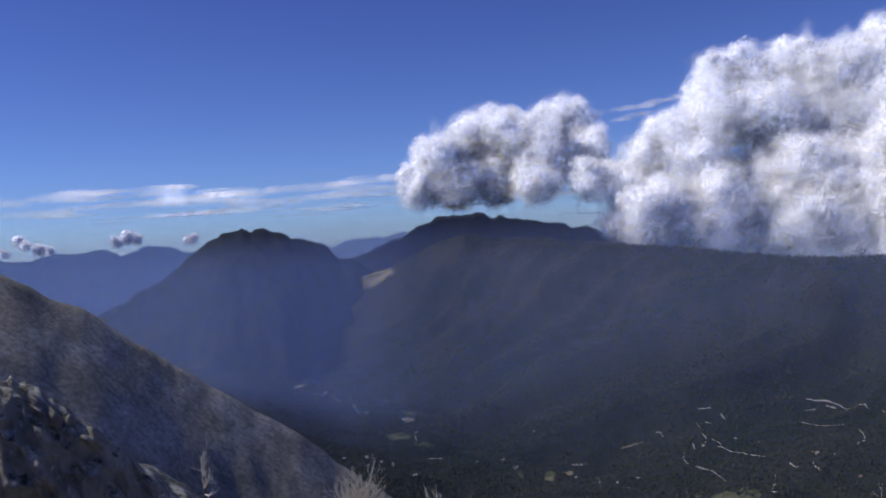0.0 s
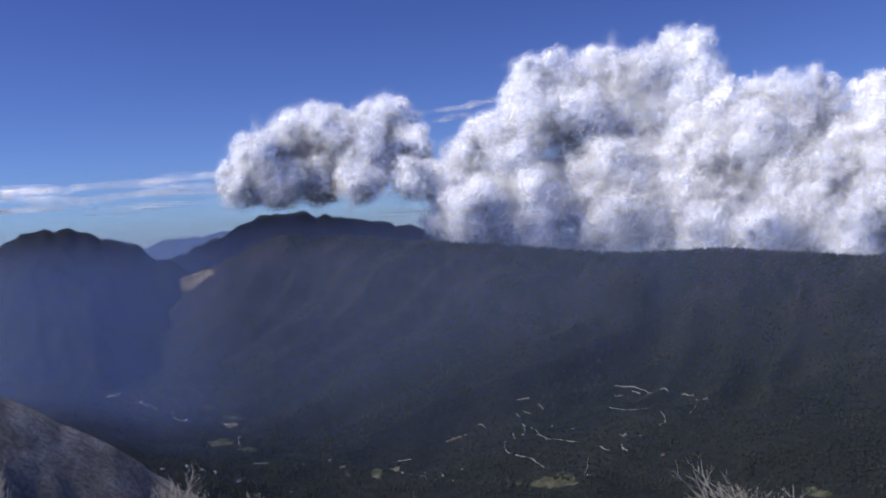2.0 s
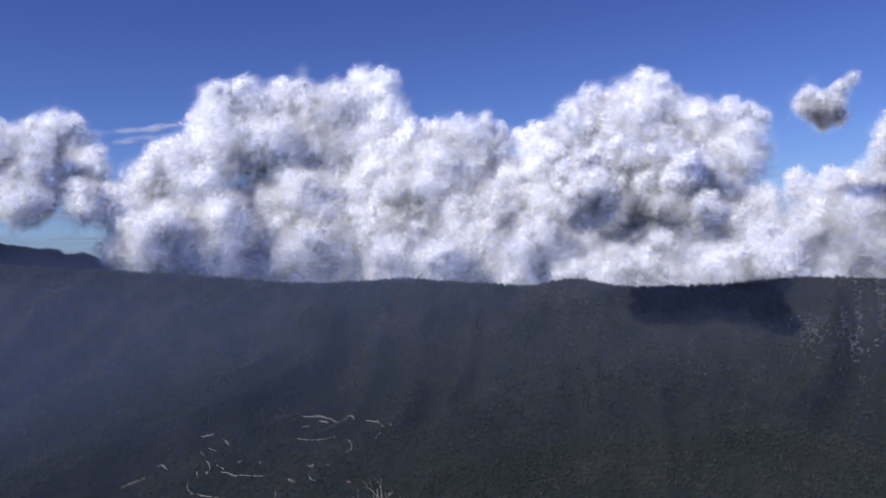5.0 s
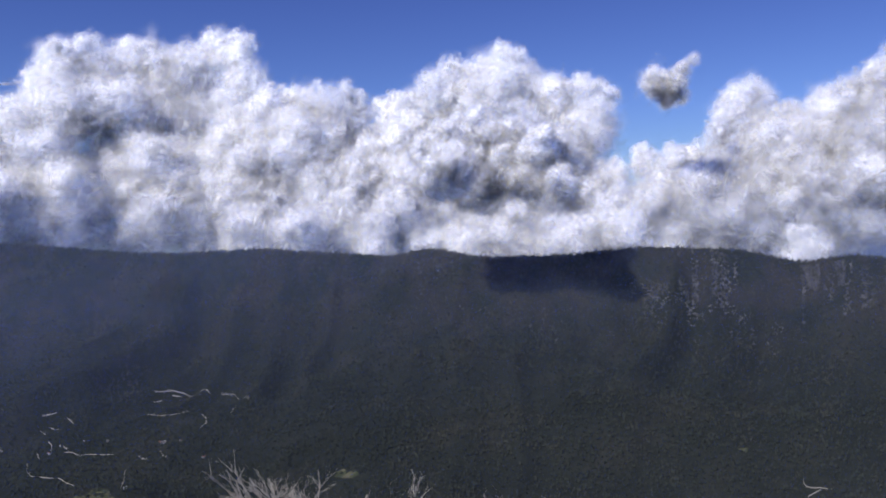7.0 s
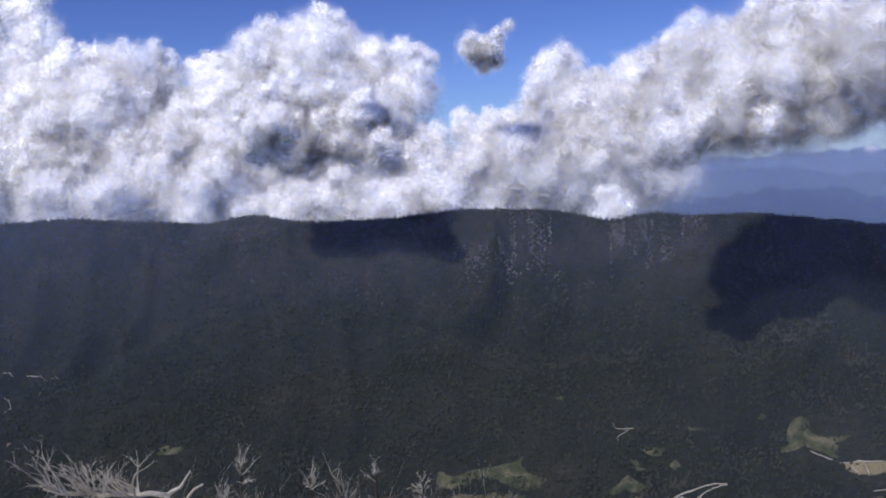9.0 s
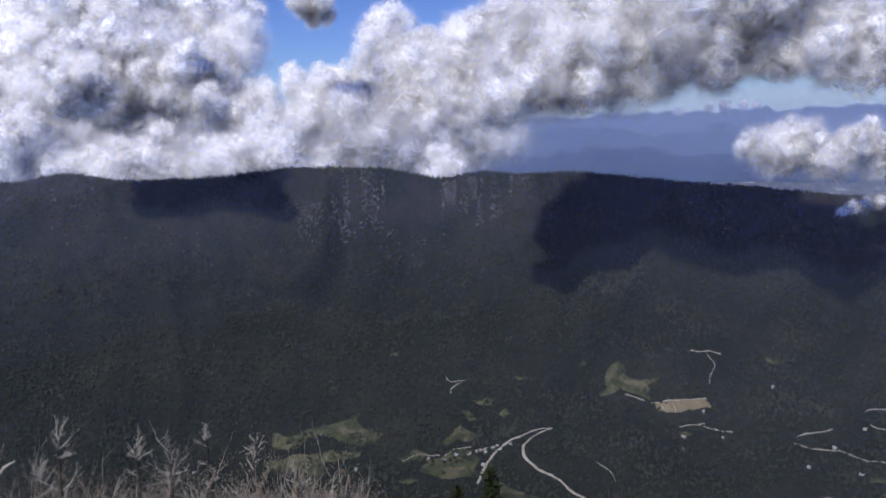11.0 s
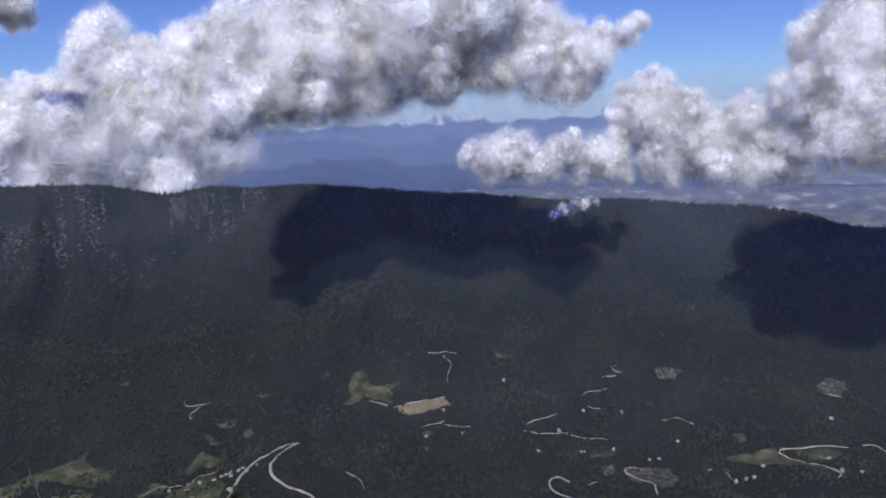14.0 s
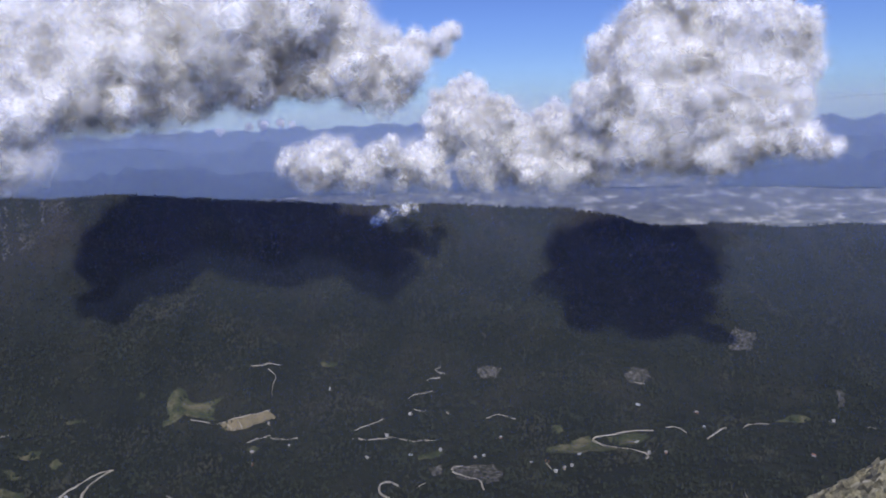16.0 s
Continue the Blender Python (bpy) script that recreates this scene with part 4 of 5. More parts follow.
field("meadow", [(102.74, 1560), (104.42, 1593), (105.89, 1602), (106.63, 1557), (105.17, 1506), (102.74, 1539)])
field("meadow", [(103.10, 1647), (103.84, 1656), (104.04, 1635), (103.48, 1611)])
field("meadow", [(106.97, 1617), (109.10, 1632), (110.15, 1620), (109.47, 1587), (107.71, 1569)])
field("scree", [(108.11, 1866), (108.79, 1908), (109.83, 1923), (110.02, 1890), (109.35, 1848), (108.48, 1842)])
field("meadow", [(104.42, 1599), (105.70, 1626), (106.62, 1590), (108.07, 1551), (109.32, 1536), (106.27, 1521)])
field("scree", [(114.87, 2076), (115.39, 2130), (116.80, 2121), (116.48, 2046), (115.07, 2040)])
field("meadow", [(117.83, 1749), (119.03, 1797), (120.40, 1794), (119.73, 1761)])
field("scree", [(121.65, 1938), (122.20, 1947), (122.19, 1869), (121.80, 1854)])


def open_ground(x, y):
    """True where no tree stands: on roads and most of the clearings."""
    off = np.zeros(x.shape, bool)
    for w, p in WAYS:
        lo, hi = p.min(0) - 12, p.max(0) + 12
        near = np.where((x > lo[0]) & (x < hi[0]) & (y > lo[1]) & (y < hi[1]))[0]
        if len(near):
            for reach in ((0.0, 7.0) if w > 4 else (0.0,)):
                k = 1 + reach / np.hypot(x[near], y[near])
                d = np.hypot((x[near] * k)[:, None] - p[None, :, 0], (y[near] * k)[:, None] - p[None, :, 1]).min(1)
                off[near[d < w * 0.4 + 2.0]] = True
    for k, poly in CLEAR:
        lo, hi = poly.min(0) - 14, poly.max(0) + 14
        near = np.where((x > lo[0]) & (x < hi[0]) & (y > lo[1]) & (y < hi[1]))[0]
        if len(near):
            hit = inside(x[near], y[near], poly) | inside(x[near] * 1.007, y[near] * 1.007, poly)
            keep = fbm(x[near] / 35, y[near] / 35, 3, 91) > (0.22 if k == "meadow" else 0.35)
            off[near[hit & ~keep]] = True
    return off


def woods(name, label, az0, az1, r0, r1, count, tall, seed, mat, thin=0.0, band=None):
    """Many small conifer crowns in one mesh."""
    rng = np.random.default_rng(seed)
    az = rng.uniform(az0, az1, count)
    r = np.sqrt(rng.uniform(r0 ** 2, r1 ** 2, count))
    rc, rv = np.interp(az, GRID, CREST_R), np.interp(az, GRID, VALLEY_R)
    x, y = r * np.sin(np.radians(az)), r * np.cos(np.radians(az))
    ok = (r < rc + 25) & (r > rv * 0.62) & (fbm(x / 90, y / 90, 4, seed) + rng.uniform(-0.35, 0.35, count) > thin - 0.45) & (rng.uniform(0, 1, count) < smooth((az - az0) / 12.0))
    if band:
        ok &= r > rc - band * rng.uniform(0, 1, count)
    x, y = x[ok], y[ok]
    ok = ~open_ground(x, y)
    x, y = x[ok], y[ok]
    z = land(x, y)
    n = len(x)
    h = rng.uniform(tall[0], tall[1], n) * (1 + 0.35 * fbm(x / 60, y / 60, 2, seed + 5))
    w = h * rng.uniform(0.36, 0.58, n)
    turn = rng.uniform(0, 1.6, n)
    verts = np.zeros((n, 5, 3))
    for k in range(3):
        a = turn + k * math.pi / 1.5
        verts[:, k] = np.stack([x + w * np.cos(a) * rng.uniform(0.7, 1.2, n), y + w * np.sin(a) * rng.uniform(0.7, 1.2, n), z + h * rng.uniform(0.22, 0.45, n)], -1)
    verts[:, 3] = np.stack([x + rng.normal(0, 0.3, n), y + rng.normal(0, 0.3, n), z + h], -1)
    verts[:, 4] = np.stack([x, y, z - 1], -1)
    tri = np.array([[0, 1, 3], [1, 2, 3], [2, 0, 3], [1, 0, 4], [2, 1, 4], [0, 2, 4]])
    faces = (tri[None] + (np.arange(n) * 5)[:, None, None]).reshape(-1, 3)
    return tagged(mesh_object(name, verts.reshape(-1, 3), faces, mat, False), label, "woods", kind="stuff")


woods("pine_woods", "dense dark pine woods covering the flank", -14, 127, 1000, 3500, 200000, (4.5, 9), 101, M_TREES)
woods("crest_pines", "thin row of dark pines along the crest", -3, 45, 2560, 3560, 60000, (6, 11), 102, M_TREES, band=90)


# ---- houses in the valley ----
def part(name, bm, mat, parent, label=""):
    me = bpy.data.meshes.new(name)
    bm.to_mesh(me)
    bm.free()
    me.materials.append(mat)
    ob = new(name, me)
    ob.parent = parent
    return tagged(ob, label)


def plain_mat(name, col, rough=0.7):
    return two_scale(name, [(0.3, tuple(c * 0.85 for c in col)), (0.7, col)], 0.3, 2.0, (0.8,) * 3, rough)


WALLS = [plain_mat("white_wall", (0.75, 0.74, 0.7)), plain_mat("ochre_wall", (0.5, 0.42, 0.32)), plain_mat("red_wall", (0.4, 0.2, 0.14))]
ROOFS = [plain_mat("tin_roof", (0.72, 0.74, 0.76), 0.4), plain_mat("tile_roof", (0.42, 0.2, 0.14)), plain_mat("pale_roof", (0.62, 0.6, 0.57))]
M_PANE = plain_mat("dark_window", (0.04, 0.05, 0.06), 0.2)
HOUSES = [
    (67.78, 1518), (67.46, 1518), (68.08, 1509), (68.95, 1530), (69.18, 1512), (68.04, 1521), (65.97, 1497), (63.94, 1500),
    (65.1, 1491), (66.93, 1512), (58.71, 1458), (57.69, 1458), (47.61, 1542), (67.87, 1452), (68.63, 1524), (69.9, 1533),
    (81.93, 1572), (81.82, 1530), (83.24, 1665), (84.55, 1581), (87.54, 1749), (93.12, 1671), (95.21, 1542), (97.72, 1518),
    (98.32, 1524), (91.41, 1593), (93.03, 1536), (89.93, 1527), (73.04, 1335), (113.07, 1779), (109.08, 1593), (105.11, 1506),
    (101.68, 1494), (102.83, 1485), (104.07, 1443), (104.59, 1452), (103.44, 1437), (113.57, 1683), (95.77, 1680), (99.55, 1623),
    (109.16, 1773), (111.07, 1551), (120.51, 1599), (121.55, 1797), (109.98, 1551), (4.19, 2268), (3.99, 2256), (4.49, 2259),
    (3.22, 2310), (18.56, 2349), (19.88, 2310), (23.05, 2223), (23.25, 2214), (24.32, 2199), (23.39, 2220), (14.64, 2136),
    (10.84, 2220), (13.58, 2142), (8.07, 2196), (9.26, 2196), (12.2, 2220), (13.52, 2163), (11.43, 2115), (10.36, 2106),
    (20.76, 2001), (5.41, 2433), (0.41, 2214), (1.41, 2265), (25.73, 2121), (16.5, 2322), (-3.41, 2661), (-3.21, 2700),
    (-2.91, 2715), (-4.31, 2088), (-2.85, 2004), (-5.09, 2088), (-5.87, 2703), (-7.55, 2064), (-12.47, 3582), (-12.04, 3279),
    (-14.17, 3567), (-8.55, 2952), (-6.06, 2085), (-14.53, 3636), (-13.89, 3558),
]


def solid(bm, pts, faces):
    vs = [bm.verts.new(p) for p in pts]
    for f in faces:
        bm.faces.new([vs[k] for k in f])


def box(bm, x0, x1, y0, y1, z0, z1):
    solid(bm, [(x, y, z) for z in (z0, z1) for x, y in ((x0, y0), (x1, y0), (x1, y1), (x0, y1))],
          [(3, 2, 1, 0), (4, 5, 6, 7), (0, 1, 5, 4), (1, 2, 6, 5), (2, 3, 7, 6), (3, 0, 4, 7)])


def house(az, r, k):
    rng = random.Random(k)
    x, y = spot(az, r)
    big = 1.0 + max(0.0, (r - 1500) / 9000)
    lx, ly, hz = rng.uniform(5, 7.5) * big, rng.uniform(4, 5.2) * big, rng.uniform(2.6, 3.2) * big
    ob = new("house")
    ob.matrix_world = pose(x, y, float(land(np.array([x]), np.array([y]))[0]), 0, 0, rng.uniform(0, 180))
    bm = bmesh.new()
    box(bm, -lx / 2, lx / 2, -ly / 2, ly / 2, -4, hz)
    solid(bm, [(sx * lx / 2, sy, z) for sx in (-1, 1) for sy, z in ((-ly / 2, hz), (ly / 2, hz), (0, hz + ly * 0.28))], [(0, 2, 1), (3, 4, 5), (0, 1, 4, 3), (0, 3, 5, 2), (1, 2, 5, 4)])
    part("wall", bm, WALLS[rng.choice((0, 0, 0, 1, 2))], ob)
    bm = bmesh.new()
    o, top = 0.6, hz + ly * 0.28
    for s in (-1, 1):
        e = s * (ly / 2 + o)
        ez = hz - o * 0.56
        solid(bm, [(-lx / 2 - o, e, ez), (lx / 2 + o, e, ez), (lx / 2 + o, 0, top), (-lx / 2 - o, 0, top),
                   (-lx / 2 - o, e, ez + 0.25), (lx / 2 + o, e, ez + 0.25), (lx / 2 + o, 0, top + 0.25), (-lx / 2 - o, 0, top + 0.25)],
              [(0, 1, 2, 3), (7, 6, 5, 4), (0, 4, 5, 1), (1, 5, 6, 2), (2, 6, 7, 3), (3, 7, 4, 0)])
    part("roof", bm, ROOFS[rng.choice((0, 0, 2, 2, 1))], ob)
    for sx in (-0.28, 0.28):
        bm = bmesh.new()
        box(bm, sx * lx - 0.6, sx * lx + 0.6, -ly / 2 - 0.06, -ly / 2 + 0.05, hz * 0.35, hz * 0.75)
        part("window", bm, M_PANE, ob)
    bm = bmesh.new()
    box(bm, -0.5, 0.5, -ly / 2 - 0.06, -ly / 2 + 0.05, 0, hz * 0.72)
    part("door", bm, M_PANE, ob)
    return tagged(ob, "small pale farmhouse with a pitched roof among trees", "house", group="valley farmhouses")


for k, (az, r) in enumerate(HOUSES):
    house(az, r, k)


# ---- pale cliff ledges under the crest ----
def ledges(label, az0, az1, e0, e1, count, seed, bare=0.03):
    """Weathered limestone ledges that show through the woods below the crest, as one mass."""
    rng = np.random.default_rng(seed)
    verts, faces = [], []
    cube = np.array([(x, y, z) for z in (0, 1) for x, y in ((-1, -1), (1, -1), (1, 1), (-1, 1))], float)
    quads = np.array([(3, 2, 1, 0), (4, 5, 6, 7), (0, 1, 5, 4), (1, 2, 6, 5), (2, 3, 7, 6), (3, 0, 4, 7)])
    while len(verts) < count:
        az, s = rng.uniform(az0, az1), rng.uniform(e0, e1)
        s = e0 + (e1 - e0) * (round((s - e0) / (e1 - e0) * 7) + rng.normal(0, 0.3)) / 7
        rc, rv = np.interp(az, GRID, CREST_R), np.interp(az, GRID, VALLEY_R)
        r = rv + (rc - rv) * s
        x, y = spot(az, r)
        if fbm(np.array([az * 2.2]), np.array([s * 9.0]), 4, seed)[0] < bare:
            continue
        z = float(land(np.array([x]), np.array([y]))[0])
        w, d, h = rng.uniform(0.9, 3.6), rng.uniform(1.2, 2.4), rng.uniform(1.2, 5.0)
        a = radians(az) + rng.normal(0, 0.3)
        v = cube * rng.uniform(0.75, 1.2, (8, 1)) * (w, d, h)
        v = np.stack([v[:, 0] * math.cos(a) + v[:, 1] * math.sin(a), -v[:, 0] * math.sin(a) + v[:, 1] * math.cos(a), v[:, 2] - 1.0], -1)
        faces.append(quads + 8 * len(verts))
        verts.append(v + (x, y, z))
    ob = mesh_object("rock_ledges", np.concatenate(verts), np.concatenate(faces), M_CLIFF, False)
    return tagged(ob, label, "rock", kind="stuff")


M_CLIFF = two_scale("grey_cliff", [(0.3, (0.0832, 0.0787, 0.0766)), (0.52, (0.166, 0.159, 0.153)), (0.7, (0.333, 0.322, 0.311))], 0.03, 0.2, (0.55,) * 3)
ledges("pale limestone cliff ledges between trees", 58.9, 61.7, 0.847, 0.984, 460, 401, -0.15)
ledges("pale limestone cliff ledges between trees", 55.8, 59.2, 0.831, 0.899, 260, 402, -0.05)
ledges("pale limestone cliff ledges between trees", 55.0, 56.5, 0.878, 0.935, 40, 403, -0.10)
ledges("pale limestone cliff ledges between trees", 65.6, 68.4, 0.950, 0.985, 480, 404, -0.20)
ledges("pale limestone cliff ledges between trees", 65.6, 70.4, 0.865, 0.982, 240, 405, 0.00)
ledges("pale limestone cliff ledges between trees", 70.3, 71.9, 0.954, 0.985, 60, 406, -0.10)
ledges("pale limestone cliff ledges between trees", 40.5, 43.1, 0.901, 0.977, 60, 407, -0.10)
ledges("pale limestone cliff ledges between trees", 37.1, 38.9, 0.945, 0.975, 30, 408, -0.10)
ledges("pale limestone cliff ledges between trees", 40.4, 60.4, 0.767, 0.843, 110, 409, 0.10)
ledges("pale limestone cliff ledges between trees", 57.4, 66.2, 0.790, 0.852, 60, 410, 0.10)
ledges("pale limestone cliff ledges between trees", 81.6, 85.0, 0.840, 0.940, 50, 411, -0.10)
ledges("grey rock outcrops in thin woods", 98, 112, 0.5, 0.9, 60, 404)


# ---- dead trees on the summit slope ----
M_BLEACHED = two_scale("bleached_wood", [(0.3, (0.5443, 0.4776, 0.383)), (0.7, (0.85, 0.7921, 0.6597))], 2.0, 14.0, (0.7,) * 3)
M_CHARRED = two_scale("charred_bark", [(0.3, (0.05, 0.043, 0.038)), (0.7, (0.11, 0.095, 0.08))], 2.0, 14.0, (0.6,) * 3)
M_GREYED = two_scale("weathered_limbs", [(0.3, (0.583, 0.5212, 0.4284)), (0.7, (0.85, 0.8158, 0.6897))], 2.0, 14.0, (0.6,) * 3)
M_TWIG = two_scale("grey_brown_twigs", [(0.3, (0.3413, 0.273, 0.2002)), (0.7, (0.6825, 0.5772, 0.4505))], 0.4, 8.0, (0.7,) * 3)
M_NEEDLE = two_scale("live_pine_needles", [(0.3, (0.035, 0.05, 0.025)), (0.7, (0.07, 0.085, 0.04))], 1.0, 10.0)


def tube(path, radii, sides=5):
    path = np.asarray(path)
    t = np.gradient(path, axis=0)
    t /= np.linalg.norm(t, axis=1)[:, None] + 1e-9
    ref = np.where(np.abs(t[:, 2:]) > 0.9, (1.0, 0.0, 0.0), (0.0, 0.0, 1.0))
    u = np.cross(t, ref)
    u /= np.linalg.norm(u, axis=1)[:, None] + 1e-9
    v = np.cross(t, u)
    a = np.arange(sides) * 2 * math.pi / sides
    ring = path[:, None] + np.asarray(radii)[:, None, None] * (u[:, None] * np.cos(a)[None, :, None] + v[:, None] * np.sin(a)[None, :, None])
    n = len(path)
    i, j = np.meshgrid(np.arange(n - 1), np.arange(sides), indexing="ij")
    k = (j + 1) % sides
    return ring.reshape(-1, 3), np.stack([i * sides + j, i * sides + k, (i + 1) * sides + k, (i + 1) * sides + j], -1).reshape(-1, 4)


def joined(tubes):
    verts, faces, n = [], [], 0
    for v, f in tubes:
        verts.append(v), faces.append(f + n)
        n += len(v)
    return np.concatenate(verts), np.concatenate(faces)


def shoot(rng, start, way, length, radius, lift, wild, depth, out, kids=(4, 7)):
    """A branch that bends upwards, with its twigs."""
    n = max(3, min(10 if depth > 1 else 6 if depth else 4, int(length / 0.11)))
    p, way, path = np.array(start, float), np.array(way, float), []
    for _ in range(n + 1):
        path.append(p.copy())
        way = way + rng.normal(0, wild, 3) + (0, 0, lift)
        way /= np.linalg.norm(way)
        p = p + way * length / n
    out.append(tube(path, radius * np.linspace(1, 0.28, n + 1), 5 if depth > 1 else 3))
    if depth:
        for _ in range(rng.integers(*kids)):
            k = rng.integers(max(1, n // 4), n)
            w = (path[k] - path[k - 1]) / (np.linalg.norm(path[k] - path[k - 1]) + 1e-9) + rng.normal(0, 0.55, 3)
            shoot(rng, path[k], w / np.linalg.norm(w), length * rng.uniform(0.3, 0.6), radius * 0.55 * (1 - 0.5 * k / n), lift * 1.3, wild * 1.1, depth - 1, out, kids)


def child(name, tubes, mat, parent, label=""):
    v, f = joined(tubes)
    ob = mesh_object(name, v, f, mat)
    ob.parent = parent
    return tagged(ob, label)


def foot_of(az, dist):
    x, y = spot(az, dist)
    return x, y, float(land(np.array([x]), np.array([y]))[0])


def dead_tree(label, az, el, dist, seed, limbs=11, spread=1.3, bare=0.5, limb_mat=None, width=0.075, stout=0.25):
    """A dead pine: dark straight trunk, bleached limbs that curve upwards. el: elevation of its tip."""
    rng = np.random.default_rng(seed)
    x, y, z = foot_of(az, dist)
    top = EYE_Z + dist * math.tan(radians(el)) - z
    ob = new("dead_tree")
    ob.matrix_world = pose(x, y, z - 0.2)
    n = 14
    q = np.linspace(0, 1, n)
    trunk = np.stack([np.cumsum(rng.normal(0, 0.035, n)), np.cumsum(rng.normal(0, 0.035, n)), q * top * 0.93], -1)
    child("trunk", [tube(trunk, width * (1.5 - 1.1 * q), 7)], M_CHARRED, ob, "dark charred trunk")
    for k in range(limbs):
        h = 1 - (1 - bare) * rng.uniform(0, 1) ** 1.3 if k > 2 else rng.uniform(0.9, 1.0)
        a = rng.uniform(0, 2 * math.pi)
        s = np.array([np.interp(h, q, trunk[:, 0]), np.interp(h, q, trunk[:, 1]), h * top * 0.93])
        flat = rng.uniform(0.1, 0.7) if h < 0.92 else rng.uniform(0.8, 2.0)
        w = np.array([math.cos(a), math.sin(a), flat])
        out = []
        shoot(rng, s, w / np.linalg.norm(w), spread * rng.uniform(0.45, 1.0) * (1.25 - 0.6 * h), width * stout, 0.075, 0.13, 2, out, (4, 7))
        child("limb", out, limb_mat or M_GREYED, ob, "bleached bare limb")
    return tagged(ob, label, "dead tree", group="dead pines below the summit")


def candelabra(label, az, el, dist, wide, seed, count=26):
    """A dead tree with a round crown of bare upturned branches."""
    rng = np.random.default_rng(seed)
    x, y, z = foot_of(az, dist)
    top = EYE_Z + dist * math.tan(radians(el)) - z
    ob = new("dead_tree")
    ob.matrix_world = pose(x, y, z - 0.2)
    fork = top - wide * 0.85
    child("trunk", [tube([(0, 0, 0), (0.05, 0.02, fork * 0.5), (0, 0, fork), (0, 0.03, fork + 0.3)], [0.16, 0.13, 0.11, 0.07], 7)], M_CHARRED, ob, "dark charred trunk")
    for k in range(count):
        a, up = rng.uniform(0, 2 * math.pi), rng.uniform(0.15, 1.6)
        w = np.array([math.cos(a), math.sin(a), up])
        out = []
        shoot(rng, (0, 0, fork + rng.uniform(-0.4, 0.25)), w / np.linalg.norm(w), wide * rng.uniform(0.55, 0.8), 0.046, 0.07, 0.13, 2, out, (4, 8))
        child("limb", out, M_BLEACHED, ob, "bleached bare limb")
    return tagged(ob, label, "dead tree", group="dead pines below the summit")


def leaning_tree(az, dist, seed):
    """A toppled dead tree whose trunk runs sideways, with upright bleached branches along it."""
    rng = np.random.default_rng(seed)
    x, y, z = foot_of(az, dist)
    ob = new("dead_tree")
    ob.matrix_world = pose(x, y, z - 0.2, 0, 0, -az)
    bend = EYE_Z + dist * math.tan(radians(-19.6)) - z
    deg = dist * math.pi / 180
    line = np.array([(0.02, 0, 0), (0.12, 0, bend * 0.5), (0.1, 0, bend - 0.25), (0.25, 0, bend - 0.02), (-0.1, 0, bend + 0.1), (-1.2 * deg, 0.1, bend + 0.06), (-2.6 * deg, 0.2, bend + 0.12),
                     (-4.2 * deg, 0.1, bend + 0.3), (-5.6 * deg, 0.0, bend + 0.42)])
    child("trunk", [tube(line, [0.09, 0.085, 0.08, 0.07, 0.06, 0.05, 0.042, 0.03, 0.015], 8)], M_GREYED, ob, "thick bleached leaning trunk")
    child("limb", [tube([(0.2, 0, bend), (0.5, 0, bend + 0.12), (0.72, 0.05, bend + 0.42)], [0.05, 0.035, 0.015], 6), tube([(0.15, 0, bend - 0.3), (0.55, 0, bend - 0.22), (0.75, 0, bend + 0.02), (0.95, 0, bend + 0.1)], [0.05, 0.04, 0.03, 0.012], 6)], M_BLEACHED, ob, "broken bleached stub")
    for k in range(34):
        q = rng.uniform(0.08, 1.0)
        s = np.array([-5.6 * deg * q - 0.1, 0.1 + rng.normal(0, 0.06), bend + 0.05 + 0.36 * q ** 1.5])
        w = np.array([rng.normal(-0.6, 0.7), rng.normal(0, 0.5), rng.uniform(0.05, 0.8)])
        out = []
        shoot(rng, s, w / np.linalg.norm(w), rng.uniform(0.55, 1.05), 0.021, 0.06, 0.13, 2, out, (3, 6))
        child("limb", out, M_BLEACHED, ob, "bleached upturned branch")
    return tagged(ob, "toppled bleached dead tree with upturned branches", "dead tree", group="dead pines below the summit")


leaning_tree(34.3, 18.0, 501)
dead_tree("tall dead pine with hooked bleached top", 40.1, -17.8, 26, 502, 15, 1.15, 0.5)
dead_tree("dead pine with dark trunk and forked crown", 43.9, -19.2, 27, 503, 15, 1.0, 0.5)
dead_tree("dead pine with wide bleached limbs", 46.1, -19.9, 26, 504, 18, 1.35, 0.45)
dead_tree("slender crooked dead pine", 49.0, -19.4, 28, 505, 13, 0.85, 0.5)
dead_tree("dead pine with bushy grey crown", 51.8, -20.2, 28, 506, 16, 1.0, 0.45)
dead_tree("dark dead trunk with few white branches", -16.9, -12.6, 42, 507, 12, 1.9, 0.55, M_BLEACHED, 0.14, 0.4)
candelabra("dead tree with a round crown of white twigs", -6.9, -14.5, 34, 2.5, 508, 34)
dead_tree("small dead treetop of white twigs", -2.0, -15.9, 34, 509, 12, 1.6, 0.7, M_BLEACHED, 0.09, 0.42)
dead_tree("small yellowed dead pine sapling", 9.2, -16.6, 34, 510, 6, 0.8, 0.75)
dead_tree("dead pine among grey shrubs", 38.4, -20.0, 29, 511, 9, 1.3, 0.6)
dead_tree("small dead pine among grey shrubs", 54.6, -22.4, 27, 512, 8, 1.2, 0.6)
dead_tree("grey dead sapling beside the crag", -19.3, -13.4, 46, 513, 7, 1.3, 0.6)
dead_tree("grey dead sapling beside the crag", -18.2, -13.9, 48, 514, 7, 1.2, 0.6)
dead_tree("grey dead sapling on the summit slope", 116.2, -24.3, 40, 515, 5, 0.9, 0.6)


